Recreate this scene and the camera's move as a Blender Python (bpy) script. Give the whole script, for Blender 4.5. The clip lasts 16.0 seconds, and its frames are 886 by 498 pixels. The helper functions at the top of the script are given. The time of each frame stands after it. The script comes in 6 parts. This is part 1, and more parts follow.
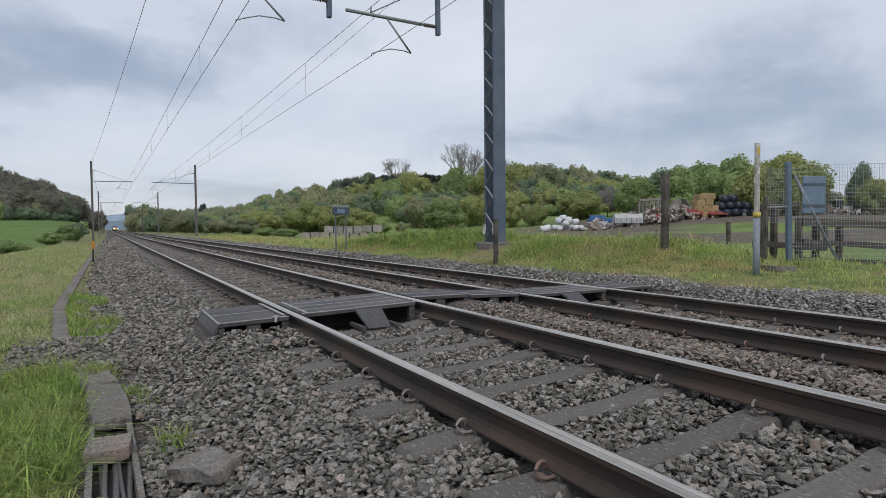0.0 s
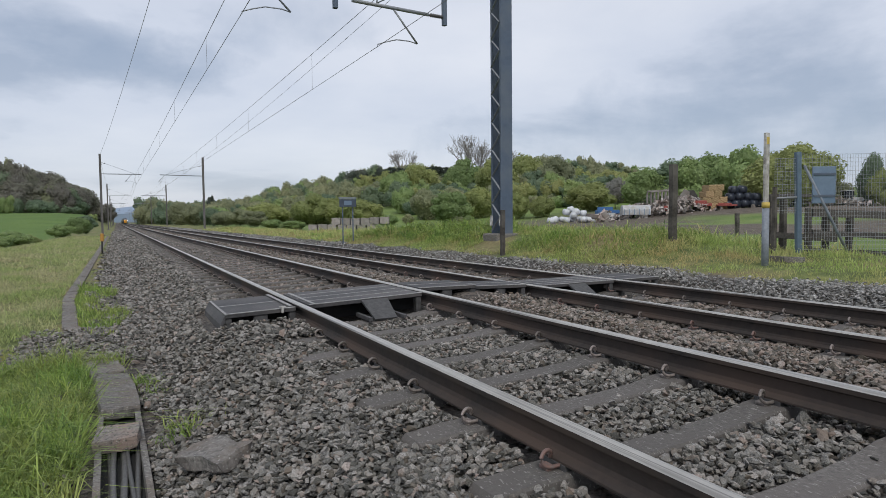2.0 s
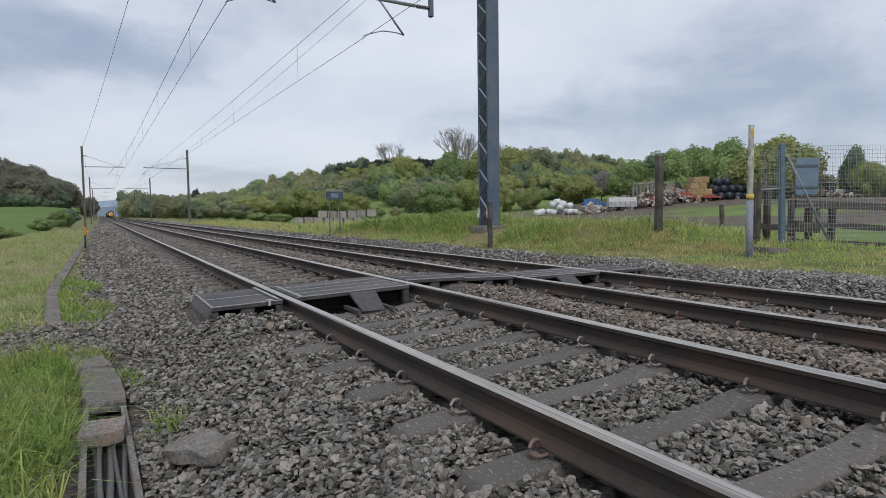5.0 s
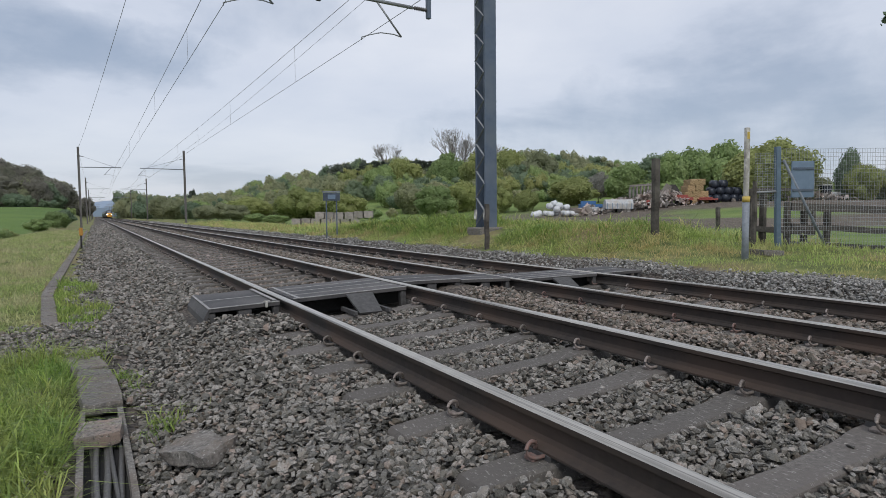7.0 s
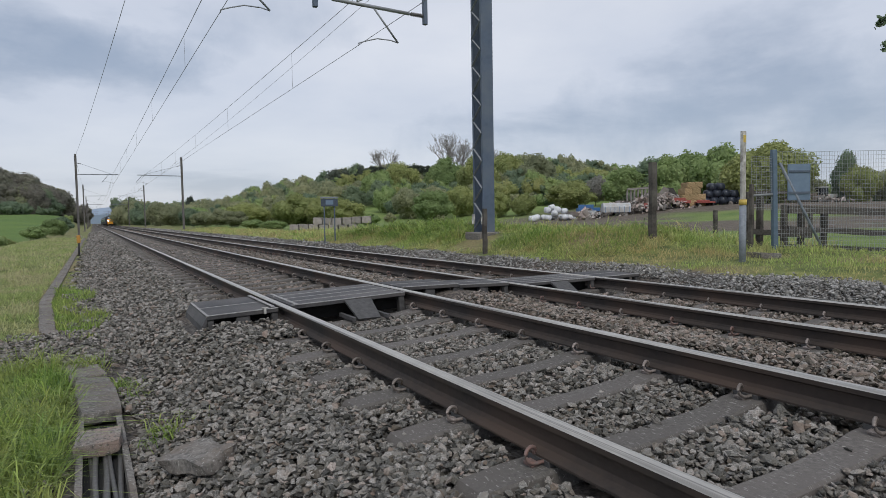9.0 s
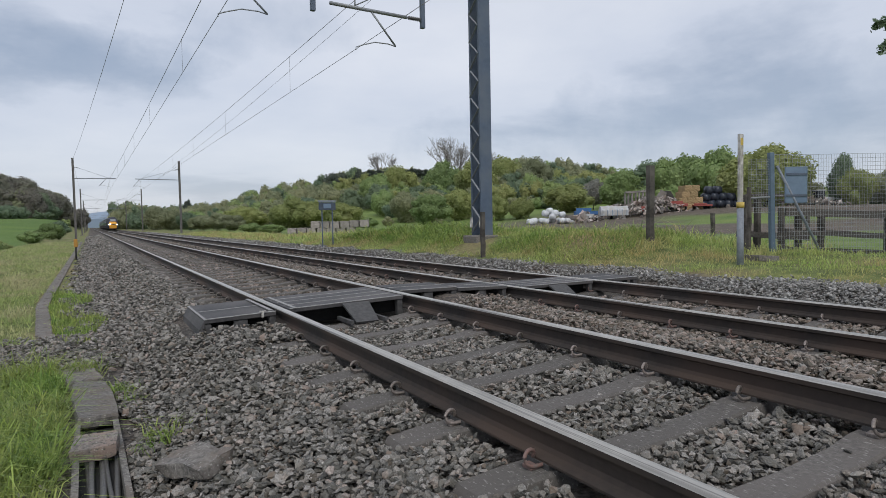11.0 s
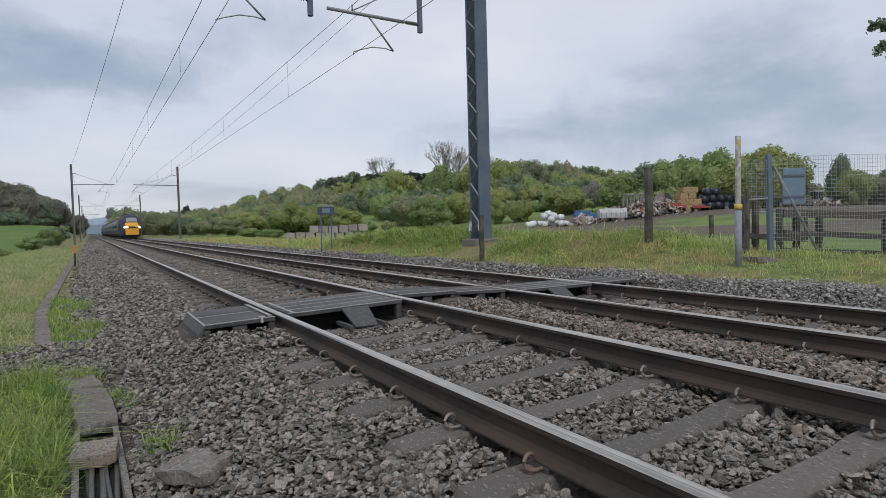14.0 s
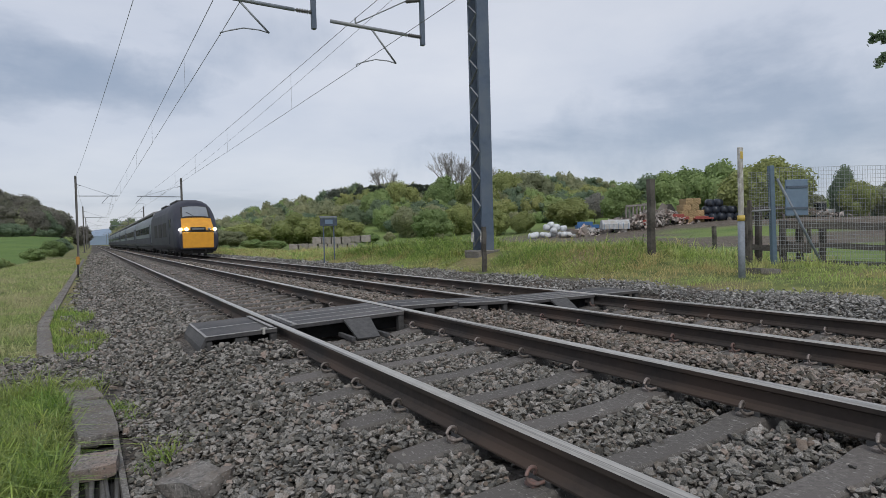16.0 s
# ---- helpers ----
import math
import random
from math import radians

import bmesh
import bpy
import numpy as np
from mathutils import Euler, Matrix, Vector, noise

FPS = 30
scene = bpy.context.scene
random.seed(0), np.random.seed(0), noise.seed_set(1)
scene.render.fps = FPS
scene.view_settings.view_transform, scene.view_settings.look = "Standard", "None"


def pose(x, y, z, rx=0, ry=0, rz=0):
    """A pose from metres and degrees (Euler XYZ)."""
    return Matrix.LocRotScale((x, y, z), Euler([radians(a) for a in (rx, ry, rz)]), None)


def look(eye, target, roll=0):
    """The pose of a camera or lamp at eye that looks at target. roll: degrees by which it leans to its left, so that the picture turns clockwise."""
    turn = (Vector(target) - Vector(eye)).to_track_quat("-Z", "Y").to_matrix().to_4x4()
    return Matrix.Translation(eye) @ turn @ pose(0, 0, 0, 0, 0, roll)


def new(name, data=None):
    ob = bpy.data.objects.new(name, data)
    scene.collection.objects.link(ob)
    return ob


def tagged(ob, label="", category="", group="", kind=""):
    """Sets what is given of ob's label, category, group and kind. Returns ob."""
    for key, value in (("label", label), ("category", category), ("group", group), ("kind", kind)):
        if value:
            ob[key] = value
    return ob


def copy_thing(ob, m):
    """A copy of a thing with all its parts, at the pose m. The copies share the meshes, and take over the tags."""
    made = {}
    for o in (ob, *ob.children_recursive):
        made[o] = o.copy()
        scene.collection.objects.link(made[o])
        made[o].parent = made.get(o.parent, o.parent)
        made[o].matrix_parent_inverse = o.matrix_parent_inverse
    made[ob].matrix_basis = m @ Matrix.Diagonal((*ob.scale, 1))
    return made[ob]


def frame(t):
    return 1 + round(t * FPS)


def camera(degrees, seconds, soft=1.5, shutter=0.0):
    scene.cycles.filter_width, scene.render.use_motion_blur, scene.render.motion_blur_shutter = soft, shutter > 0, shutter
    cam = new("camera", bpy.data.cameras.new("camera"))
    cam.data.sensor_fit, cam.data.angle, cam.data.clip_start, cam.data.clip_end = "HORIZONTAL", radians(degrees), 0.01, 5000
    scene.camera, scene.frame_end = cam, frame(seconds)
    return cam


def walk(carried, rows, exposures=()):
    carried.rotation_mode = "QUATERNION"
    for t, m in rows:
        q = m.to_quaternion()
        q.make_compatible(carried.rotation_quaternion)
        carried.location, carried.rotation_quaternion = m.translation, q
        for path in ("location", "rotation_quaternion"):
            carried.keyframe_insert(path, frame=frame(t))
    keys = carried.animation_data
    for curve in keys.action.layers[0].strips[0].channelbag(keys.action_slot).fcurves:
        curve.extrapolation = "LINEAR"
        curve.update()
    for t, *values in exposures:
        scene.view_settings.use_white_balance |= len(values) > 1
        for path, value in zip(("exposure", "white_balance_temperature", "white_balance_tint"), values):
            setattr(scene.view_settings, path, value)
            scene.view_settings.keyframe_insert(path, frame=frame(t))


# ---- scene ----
cam = camera(72.1, 16.0, soft=0.72)
PATH = [
    (0, (-1.747, -0.102, 0.923), (-0.782, 1.648, 0.85), -0.5),
    (0.5, (-1.751, -0.11, 0.92), (-0.789, 1.642, 0.845), -0.6),
    (1, (-1.748, -0.114, 0.92), (-0.793, 1.641, 0.84), -0.6),
    (1.5, (-1.754, -0.114, 0.923), (-0.804, 1.644, 0.839), -0.6),
    (2, (-1.735, -0.1, 0.909), (-0.791, 1.661, 0.81), -0.6),
    (2.5, (-1.733, -0.08, 0.899), (-0.774, 1.671, 0.787), -0.5),
    (3, (-1.737, -0.094, 0.898), (-0.774, 1.655, 0.784), -0.5),
    (3.5, (-1.737, -0.092, 0.897), (-0.769, 1.654, 0.782), -0.5),
    (4, (-1.734, -0.088, 0.897), (-0.761, 1.655, 0.778), -0.6),
    (6.5, (-1.744, -0.106, 0.91), (-0.759, 1.63, 0.786), -0.7),
    (7, (-1.745, -0.103, 0.906), (-0.756, 1.632, 0.787), -0.6),
    (7.5, (-1.743, -0.108, 0.913), (-0.755, 1.627, 0.796), -0.8),
    (8, (-1.745, -0.111, 0.918), (-0.755, 1.623, 0.804), -0.9),
    (8.5, (-1.745, -0.107, 0.912), (-0.752, 1.626, 0.803), -0.9),
    (9, (-1.749, -0.113, 0.915), (-0.754, 1.62, 0.811), -1.0),
    (11.5, (-1.745, -0.106, 0.908), (-0.743, 1.623, 0.816), -1.1),
    (12, (-1.742, -0.108, 0.911), (-0.741, 1.621, 0.819), -1.2),
    (12.5, (-1.745, -0.112, 0.91), (-0.743, 1.617, 0.821), -1.3),
    (13, (-1.743, -0.105, 0.908), (-0.739, 1.623, 0.821), -1.2),
    (13.5, (-1.745, -0.113, 0.911), (-0.742, 1.616, 0.826), -1.4),
    (14, (-1.748, -0.116, 0.915), (-0.744, 1.612, 0.834), -1.5),
    (14.5, (-1.753, -0.122, 0.921), (-0.747, 1.605, 0.846), -1.6),
    (15, (-1.751, -0.117, 0.922), (-0.75, 1.613, 0.859), -1.6),
    (15.5, (-1.744, -0.111, 0.916), (-0.747, 1.622, 0.864), -1.5),
    (16, (-1.742, -0.115, 0.917), (-0.744, 1.618, 0.873), -1.5),
]
walk(cam, [(t, look(eye, target, roll)) for t, eye, target, roll in PATH],
     exposures=[(0, -0.02), (1, 0.02), (4, 0.02), (6.5, 0.02), (8, -0.03), (9, -0.05), (12, 0.0), (14, -0.03), (15, -0.09), (16, -0.09)])

# ---- light ----
SUN_EL, SUN_AZ = radians(48), radians(200)
world = bpy.data.worlds.new("overcast_sky")
scene.world = world
world.use_nodes = True
wn, wl = world.node_tree.nodes, world.node_tree.links
wn.clear()


def wnode(kind, **kw):
    n = wn.new(kind)
    for k, v in kw.items():
        n.inputs[k].default_value = v
    return n


def wmath(op, a, b):
    n = wn.new("ShaderNodeMath")
    n.operation = op
    for i, v in enumerate((a, b)):
        if isinstance(v, (int, float)):
            n.inputs[i].default_value = v
        else:
            wl.new(v, n.inputs[i])
    return n.outputs[0]


sky = wn.new("ShaderNodeTexSky")
sky.sky_type, sky.sun_disc = "NISHITA", False
sky.sun_elevation, sky.sun_rotation = SUN_EL, SUN_AZ
tc = wn.new("ShaderNodeTexCoord")
sep = wn.new("ShaderNodeSeparateXYZ")
wl.new(tc.outputs["Generated"], sep.inputs[0])
zz = wmath("ADD", wmath("MAXIMUM", sep.outputs[2], 0.0), 0.16)
comb = wn.new("ShaderNodeCombineXYZ")
wl.new(wmath("DIVIDE", sep.outputs[0], zz), comb.inputs[0])
wl.new(wmath("DIVIDE", sep.outputs[1], zz), comb.inputs[1])
comb.inputs[2].default_value = 41.61
cloud = wnode("ShaderNodeTexNoise", Scale=0.62, Detail=7.0, Roughness=0.55, Distortion=0.15)
wl.new(comb.outputs[0], cloud.inputs["Vector"])
ramp = wn.new("ShaderNodeValToRGB")
el = ramp.color_ramp.elements
el[0].position, el[0].color = 0.34, (0.34, 0.40, 0.51, 1)
el[1].position, el[1].color = 0.70, (0.76, 0.78, 0.84, 1)
mid = el.new(0.46)
mid.color = (0.61, 0.65, 0.745, 1)
wl.new(cloud.outputs[0], ramp.inputs[0])
# darker cloud bellies: heading, height, half widths, depth
ragged = wnode("ShaderNodeTexNoise", Scale=5.5, Detail=6.0, Roughness=0.6)
wl.new(tc.outputs["Generated"], ragged.inputs["Vector"])
heading = wmath("ARCTAN2", sep.outputs[0], sep.outputs[1])
belly = None
for h0, z0, hw, zw, depth in ((0.01, 0.235, 0.15, 0.040, 1.0), (0.24, 0.29, 0.13, 0.04, 0.55), (1.04, 0.115, 0.42, 0.085, 0.72), (-0.6, 0.3, 0.3, 0.06, 0.6), (2.2, 0.35, 0.5, 0.09, 0.6), (-2.2, 0.3, 0.6, 0.08, 0.6)):
    dh = wmath("DIVIDE", wmath("SUBTRACT", heading, h0), hw)
    dz = wmath("DIVIDE", wmath("SUBTRACT", sep.outputs[2], z0), zw)
    dd = wmath("ADD", wmath("MULTIPLY", dh, dh), wmath("MULTIPLY", dz, dz))
    f = wmath("ADD", wmath("SUBTRACT", 0.85, wmath("MULTIPLY", dd, 0.55)), wmath("MULTIPLY", wmath("SUBTRACT", ragged.outputs[0], 0.5), 3.0))
    f = wmath("MULTIPLY", wmath("MINIMUM", wmath("MAXIMUM", f, 0.0), 1.0), depth)
    belly = f if belly is None else wmath("MAXIMUM", belly, f)
dark = wn.new("ShaderNodeMix")
dark.data_type = "RGBA"
wl.new(belly, dark.inputs[0])
dark.inputs[7].default_value = (0.31, 0.375, 0.49, 1)
haze = wn.new("ShaderNodeMix")
haze.data_type = "RGBA"
hz = wmath("SUBTRACT", 1.0, wmath("MINIMUM", wmath("MULTIPLY", wmath("MAXIMUM", sep.outputs[2], 0.0), 3.6), 1.0))
wl.new(wmath("MULTIPLY", hz, 0.6), haze.inputs[0])
wl.new(ramp.outputs[0], haze.inputs[6])
wl.new(haze.outputs[2], dark.inputs[6])
haze.inputs[7].default_value = (0.545, 0.57, 0.655, 1)
bg_sky = wnode("ShaderNodeBackground", Strength=0.02)
wl.new(sky.outputs[0], bg_sky.inputs[0])
bg_cloud = wnode("ShaderNodeBackground", Strength=0.92)
wl.new(dark.outputs[2], bg_cloud.inputs[0])
add = wn.new("ShaderNodeAddShader")
wl.new(bg_sky.outputs[0], add.inputs[0])
wl.new(bg_cloud.outputs[0], add.inputs[1])
wout = wn.new("ShaderNodeOutputWorld")
wl.new(add.outputs[0], wout.inputs[0])

sun_data = bpy.data.lights.new("sun", "SUN")
sun_data.energy, sun_data.angle, sun_data.color = 1.5, radians(20), (1.0, 0.96, 0.9)
sun = new("sun", sun_data)
sun.matrix_world = look((-14, -38, 45), (0, 0, 0))


# ---- materials ----
def mat(name, a, b=None, scale=8.0, rough=0.8, bump=0.3, metal=0.0, coarse=None, vary=0.0, island=0.0, coarse_scale=0.7,
        dist=0.01, trans=0.0):
    """a, b: colours that a fine noise mixes; coarse: a third one in large patches; vary, island: brightness change from object to object or piece to piece."""
    m = bpy.data.materials.new(name)
    m.use_nodes = True
    n, l = m.node_tree.nodes, m.node_tree.links
    p = n["Principled BSDF"]
    p.inputs["Roughness"].default_value = rough
    p.inputs["Metallic"].default_value = metal
    if b is None:
        b = tuple(c * 0.72 for c in a)
    co = n.new("ShaderNodeTexCoord")
    fine = n.new("ShaderNodeTexNoise")
    fine.inputs["Scale"].default_value, fine.inputs["Detail"].default_value = scale, 5.0
    fine.inputs["Roughness"].default_value = 0.65
    l.new(co.outputs["Object"], fine.inputs["Vector"])
    rr = n.new("ShaderNodeValToRGB")
    rr.color_ramp.elements[0].position, rr.color_ramp.elements[1].position = 0.34, 0.66
    rr.color_ramp.elements[0].color, rr.color_ramp.elements[1].color = (*b, 1), (*a, 1)
    l.new(fine.outputs[0], rr.inputs[0])
    col = rr.outputs[0]
    if coarse:
        big = n.new("ShaderNodeTexNoise")
        big.inputs["Scale"].default_value, big.inputs["Detail"].default_value = coarse_scale, 4.0
        l.new(co.outputs["Object"], big.inputs["Vector"])
        r2 = n.new("ShaderNodeValToRGB")
        r2.color_ramp.elements[0].position, r2.color_ramp.elements[1].position = 0.42, 0.62
        l.new(big.outputs[0], r2.inputs[0])
        mx = n.new("ShaderNodeMix")
        mx.data_type = "RGBA"
        l.new(r2.outputs[0], mx.inputs[0])
        l.new(col, mx.inputs[6])
        mx.inputs[7].default_value = (*coarse, 1)
        col = mx.outputs[2]
    for amount, source in ((vary, "ShaderNodeObjectInfo"), (island, "ShaderNodeNewGeometry")):
        if amount:
            inf = n.new(source)
            mp = n.new("ShaderNodeMapRange")
            l.new(inf.outputs["Random" if amount is vary and source.endswith("Info") else "Random Per Island"], mp.inputs[0])
            mp.inputs[3].default_value, mp.inputs[4].default_value = 1 - amount, 1 + amount
            hs = n.new("ShaderNodeHueSaturation")
            l.new(mp.outputs[0], hs.inputs["Value"])
            hu = n.new("ShaderNodeMapRange")
            l.new(mp.inputs[0].links[0].from_socket, hu.inputs[0])
            hu.inputs[3].default_value, hu.inputs[4].default_value = 0.5 + amount * 0.035, 0.5 - amount * 0.035
            l.new(hu.outputs[0], hs.inputs["Hue"])
            l.new(col, hs.inputs["Color"])
            col = hs.outputs[0]
    l.new(col, p.inputs["Base Color"])
    if bump:
        bp = n.new("ShaderNodeBump")
        bp.inputs["Strength"].default_value, bp.inputs["Distance"].default_value = bump, dist
        l.new(fine.outputs[0], bp.inputs["Height"])
        l.new(bp.outputs[0], p.inputs["Normal"])
    if trans:
        p.inputs["Subsurface Weight"].default_value = 0.0
        tr = n.new("ShaderNodeBsdfTranslucent")
        l.new(col, tr.inputs[0])
        ms = n.new("ShaderNodeMixShader")
        ms.inputs[0].default_value = trans
        out = n["Material Output"]
        l.new(p.outputs[0], ms.inputs[1])
        l.new(tr.outputs[0], ms.inputs[2])
        l.new(ms.outputs[0], out.inputs[0])
    return m


def glow(name, colour, strength):
    m = mat(name, colour, rough=0.2, bump=0)
    p = m.node_tree.nodes["Principled BSDF"]
    p.inputs["Emission Color"].default_value, p.inputs["Emission Strength"].default_value = (*colour, 1), strength
    return m


M_STONE = mat("ballast_stone", (0.30, 0.29, 0.265), (0.085, 0.082, 0.075), 110, 0.9, 0.9, island=0.68, coarse=(0.20, 0.185, 0.16), coarse_scale=26)
M_STONE_BROWN = mat("rusty_ballast_stone", (0.31, 0.275, 0.238), (0.13, 0.114, 0.098), 90, 0.9, 0.7, island=0.6, coarse=(0.17, 0.135, 0.105), coarse_scale=9)
M_STONE_PALE = mat("clean_ballast_stone", (0.41, 0.405, 0.385), (0.19, 0.187, 0.178), 60, 0.9, 0.7, island=0.5, coarse=(0.22, 0.21, 0.19), coarse_scale=12)
M_STONE_ONE = mat("ballast_stone_single", (0.27, 0.262, 0.243), (0.11, 0.107, 0.098), 5, 0.9, 0.8, vary=0.5, dist=0.1)
M_CONC = mat("sleeper_concrete", (0.155, 0.143, 0.13), (0.08, 0.074, 0.068), 40, 0.9, 0.6, vary=0.15, coarse=(0.115, 0.104, 0.095), coarse_scale=2.2)


def scuffs(m, colour, stretch, lo, hi):
    """Pale worn streaks over a material's colour."""
    n, l = m.node_tree.nodes, m.node_tree.links
    p = n["Principled BSDF"]
    src = p.inputs["Base Color"].links[0].from_socket
    co, mp, t = n.new("ShaderNodeTexCoord"), n.new("ShaderNodeMapping"), n.new("ShaderNodeTexNoise")
    mp.inputs["Scale"].default_value = stretch
    t.inputs["Scale"].default_value, t.inputs["Detail"].default_value = 1.0, 3.0
    l.new(co.outputs["Object"], mp.inputs[0])
    l.new(mp.outputs[0], t.inputs["Vector"])
    r = n.new("ShaderNodeMapRange")
    r.inputs[1].default_value, r.inputs[2].default_value = lo, hi
    l.new(t.outputs[0], r.inputs[0])
    x = n.new("ShaderNodeMix")
    x.data_type = "RGBA"
    l.new(r.outputs[0], x.inputs[0])
    l.new(src, x.inputs[6])
    x.inputs[7].default_value = (*colour, 1)
    l.new(x.outputs[2], p.inputs["Base Color"])


scuffs(M_CONC, (0.27, 0.257, 0.24), (95, 30, 60), 0.60, 0.70)
M_RUST = mat("rail_rust", (0.040, 0.032, 0.027), (0.022, 0.019, 0.018), 18, 0.85, 0.25, coarse=(0.060, 0.040, 0.030), coarse_scale=0.8)
M_STEEL = mat("polished_rail_head", (0.63, 0.585, 0.515), (0.52, 0.485, 0.43), 6, 0.34, 0.02, metal=1.0)
scuffs(M_STEEL, (0.26, 0.24, 0.215), (75, 0.35, 1), 0.50, 0.66)
M_CLIP = mat("rusty_clip_steel", (0.30, 0.265, 0.24), (0.16, 0.135, 0.12), 60, 0.5, 0.3, metal=0.3, vary=0.3)
M_CLIP_RED = mat("red_clip_paint", (0.20, 0.115, 0.095), (0.15, 0.12, 0.11), 45, 0.6, 0.3)
M_RUBBER = mat("crossing_panel_rubber", (0.062, 0.06, 0.062), (0.034, 0.034, 0.036), 30, 0.7, 0.35, vary=0.15, coarse=(0.085, 0.08, 0.078), coarse_scale=1.8)
M_PANEL_SIDE = mat("crossing_panel_frame", (0.09, 0.088, 0.088), (0.05, 0.05, 0.05), 20, 0.75, 0.3)
M_LINE = mat("worn_white_line", (0.36, 0.36, 0.35), (0.20, 0.19, 0.185), 26, 0.8, 0.2)
M_SLAB = mat("weathered_slab_concrete", (0.26, 0.243, 0.222), (0.085, 0.081, 0.075), 42, 0.95, 0.8, coarse=(0.16, 0.137, 0.117), coarse_scale=4.5, vary=0.12)
scuffs(M_SLAB, (0.38, 0.365, 0.34), (45, 130, 60), 0.60, 0.70)
scuffs(M_SLAB, (0.075, 0.07, 0.064), (22, 22, 22), 0.55, 0.72)
M_SLAB_PALE = mat("pale_broken_concrete", (0.29, 0.262, 0.236), (0.11, 0.102, 0.092), 38, 0.95, 0.9, coarse=(0.27, 0.205, 0.17), coarse_scale=6)
scuffs(M_SLAB_PALE, (0.10, 0.093, 0.083), (55, 55, 55), 0.54, 0.66)
scuffs(M_SLAB_PALE, (0.44, 0.42, 0.39), (120, 120, 120), 0.62, 0.72)
M_CABLE = mat("black_cable_sheath", (0.10, 0.096, 0.092), (0.055, 0.054, 0.052), 40, 0.55, 0.15, vary=0.3)
M_GALV = mat("galvanised_steel", (0.30, 0.33, 0.37), (0.21, 0.235, 0.27), 14, 0.55, 0.1, metal=0.25, coarse=(0.26, 0.27, 0.28))
M_MAST = mat("grey_blue_mast_paint", (0.088, 0.12, 0.175), (0.07, 0.097, 0.145), 10, 0.6, 0.1, coarse=(0.11, 0.135, 0.175), coarse_scale=1.4)
M_MAST_DARK = mat("mast_inner_steel", (0.065, 0.085, 0.12), (0.045, 0.06, 0.085), 10, 0.7, 0.1)
M_LACE = mat("mast_lacing_steel", (0.26, 0.28, 0.30), (0.18, 0.2, 0.22), 20, 0.6, 0.1)
M_WIRE = mat("dark_wire", (0.20, 0.20, 0.205), (0.14, 0.14, 0.14), 20, 0.6, 0)
M_INSUL = mat("brown_insulator", (0.10, 0.10, 0.10), (0.06, 0.055, 0.05), 20, 0.4, 0)
M_GRASS_L = mat("grass_blade", (0.40, 0.46, 0.185), (0.27, 0.36, 0.115), 2.0, 0.75, 0, island=0.35, coarse=(0.47, 0.44, 0.25), coarse_scale=0.9, trans=0.35)
M_GRASS_R = mat("bank_grass_blade", (0.45, 0.52, 0.185), (0.29, 0.40, 0.11), 1.6, 0.75, 0, island=0.35, coarse=(0.50, 0.42, 0.20), coarse_scale=0.7, trans=0.35)
M_TUFT = mat("fresh_grass_blade", (0.295, 0.42, 0.10), (0.13, 0.235, 0.04), 6, 0.6, 0, island=0.45, trans=0.35, coarse=(0.29, 0.35, 0.10), coarse_scale=1.6)
M_MOSS = mat("short_mossy_grass", (0.33, 0.37, 0.10), (0.17, 0.235, 0.055), 5.0, 0.8, 0, island=0.4, trans=0.3, coarse=(0.40, 0.36, 0.13), coarse_scale=2.4)
M_POST_W = mat("weathered_timber", (0.075, 0.065, 0.057), (0.035, 0.031, 0.028), 20, 0.9, 0.6, vary=0.2, coarse=(0.13, 0.12, 0.105), coarse_scale=2.5)
M_WHITE_POST = mat("flaking_white_paint", (0.76, 0.75, 0.72), (0.17, 0.15, 0.125), 7, 0.7, 0.3, coarse=(0.34, 0.33, 0.30), coarse_scale=3)
M_POST_GREY = mat("grey_post_metal", (0.25, 0.28, 0.32), (0.17, 0.19, 0.22), 12, 0.6, 0.1)
M_MAST_BLUE = mat("blue_grey_post_paint", (0.12, 0.175, 0.235), (0.09, 0.135, 0.185), 8, 0.55, 0.1)
M_MESH = mat("dull_galvanised_wire", (0.42, 0.44, 0.46), (0.30, 0.32, 0.34), 14, 0.6, 0, metal=0.2)
M_RAIL_W = mat("silvery_weathered_rail", (0.125, 0.115, 0.104), (0.045, 0.040, 0.036), 26, 0.9, 0.6, vary=0.15, coarse=(0.075, 0.068, 0.062), coarse_scale=3)
M_YELLOW = mat("yellow_tape", (0.62, 0.46, 0.10), (0.5, 0.36, 0.09), 12, 0.6, 0.1)
M_BLUE = mat("blue_grey_sign_back", (0.175, 0.245, 0.335), (0.14, 0.20, 0.28), 6, 0.5, 0.1, metal=0.1)
M_WOODBARK = mat("tree_bark", (0.11, 0.09, 0.07), (0.055, 0.045, 0.036), 6, 0.95, 0.6)
M_TWIG = mat("bare_twig", (0.30, 0.285, 0.265), (0.20, 0.19, 0.175), 3, 0.95, 0)


def leaf_mat(name, a, b, coarse):
    return mat(name, a, b, 0.9, 0.8, 0, island=0.12, vary=0.12, coarse=coarse, coarse_scale=0.16, trans=0.45)


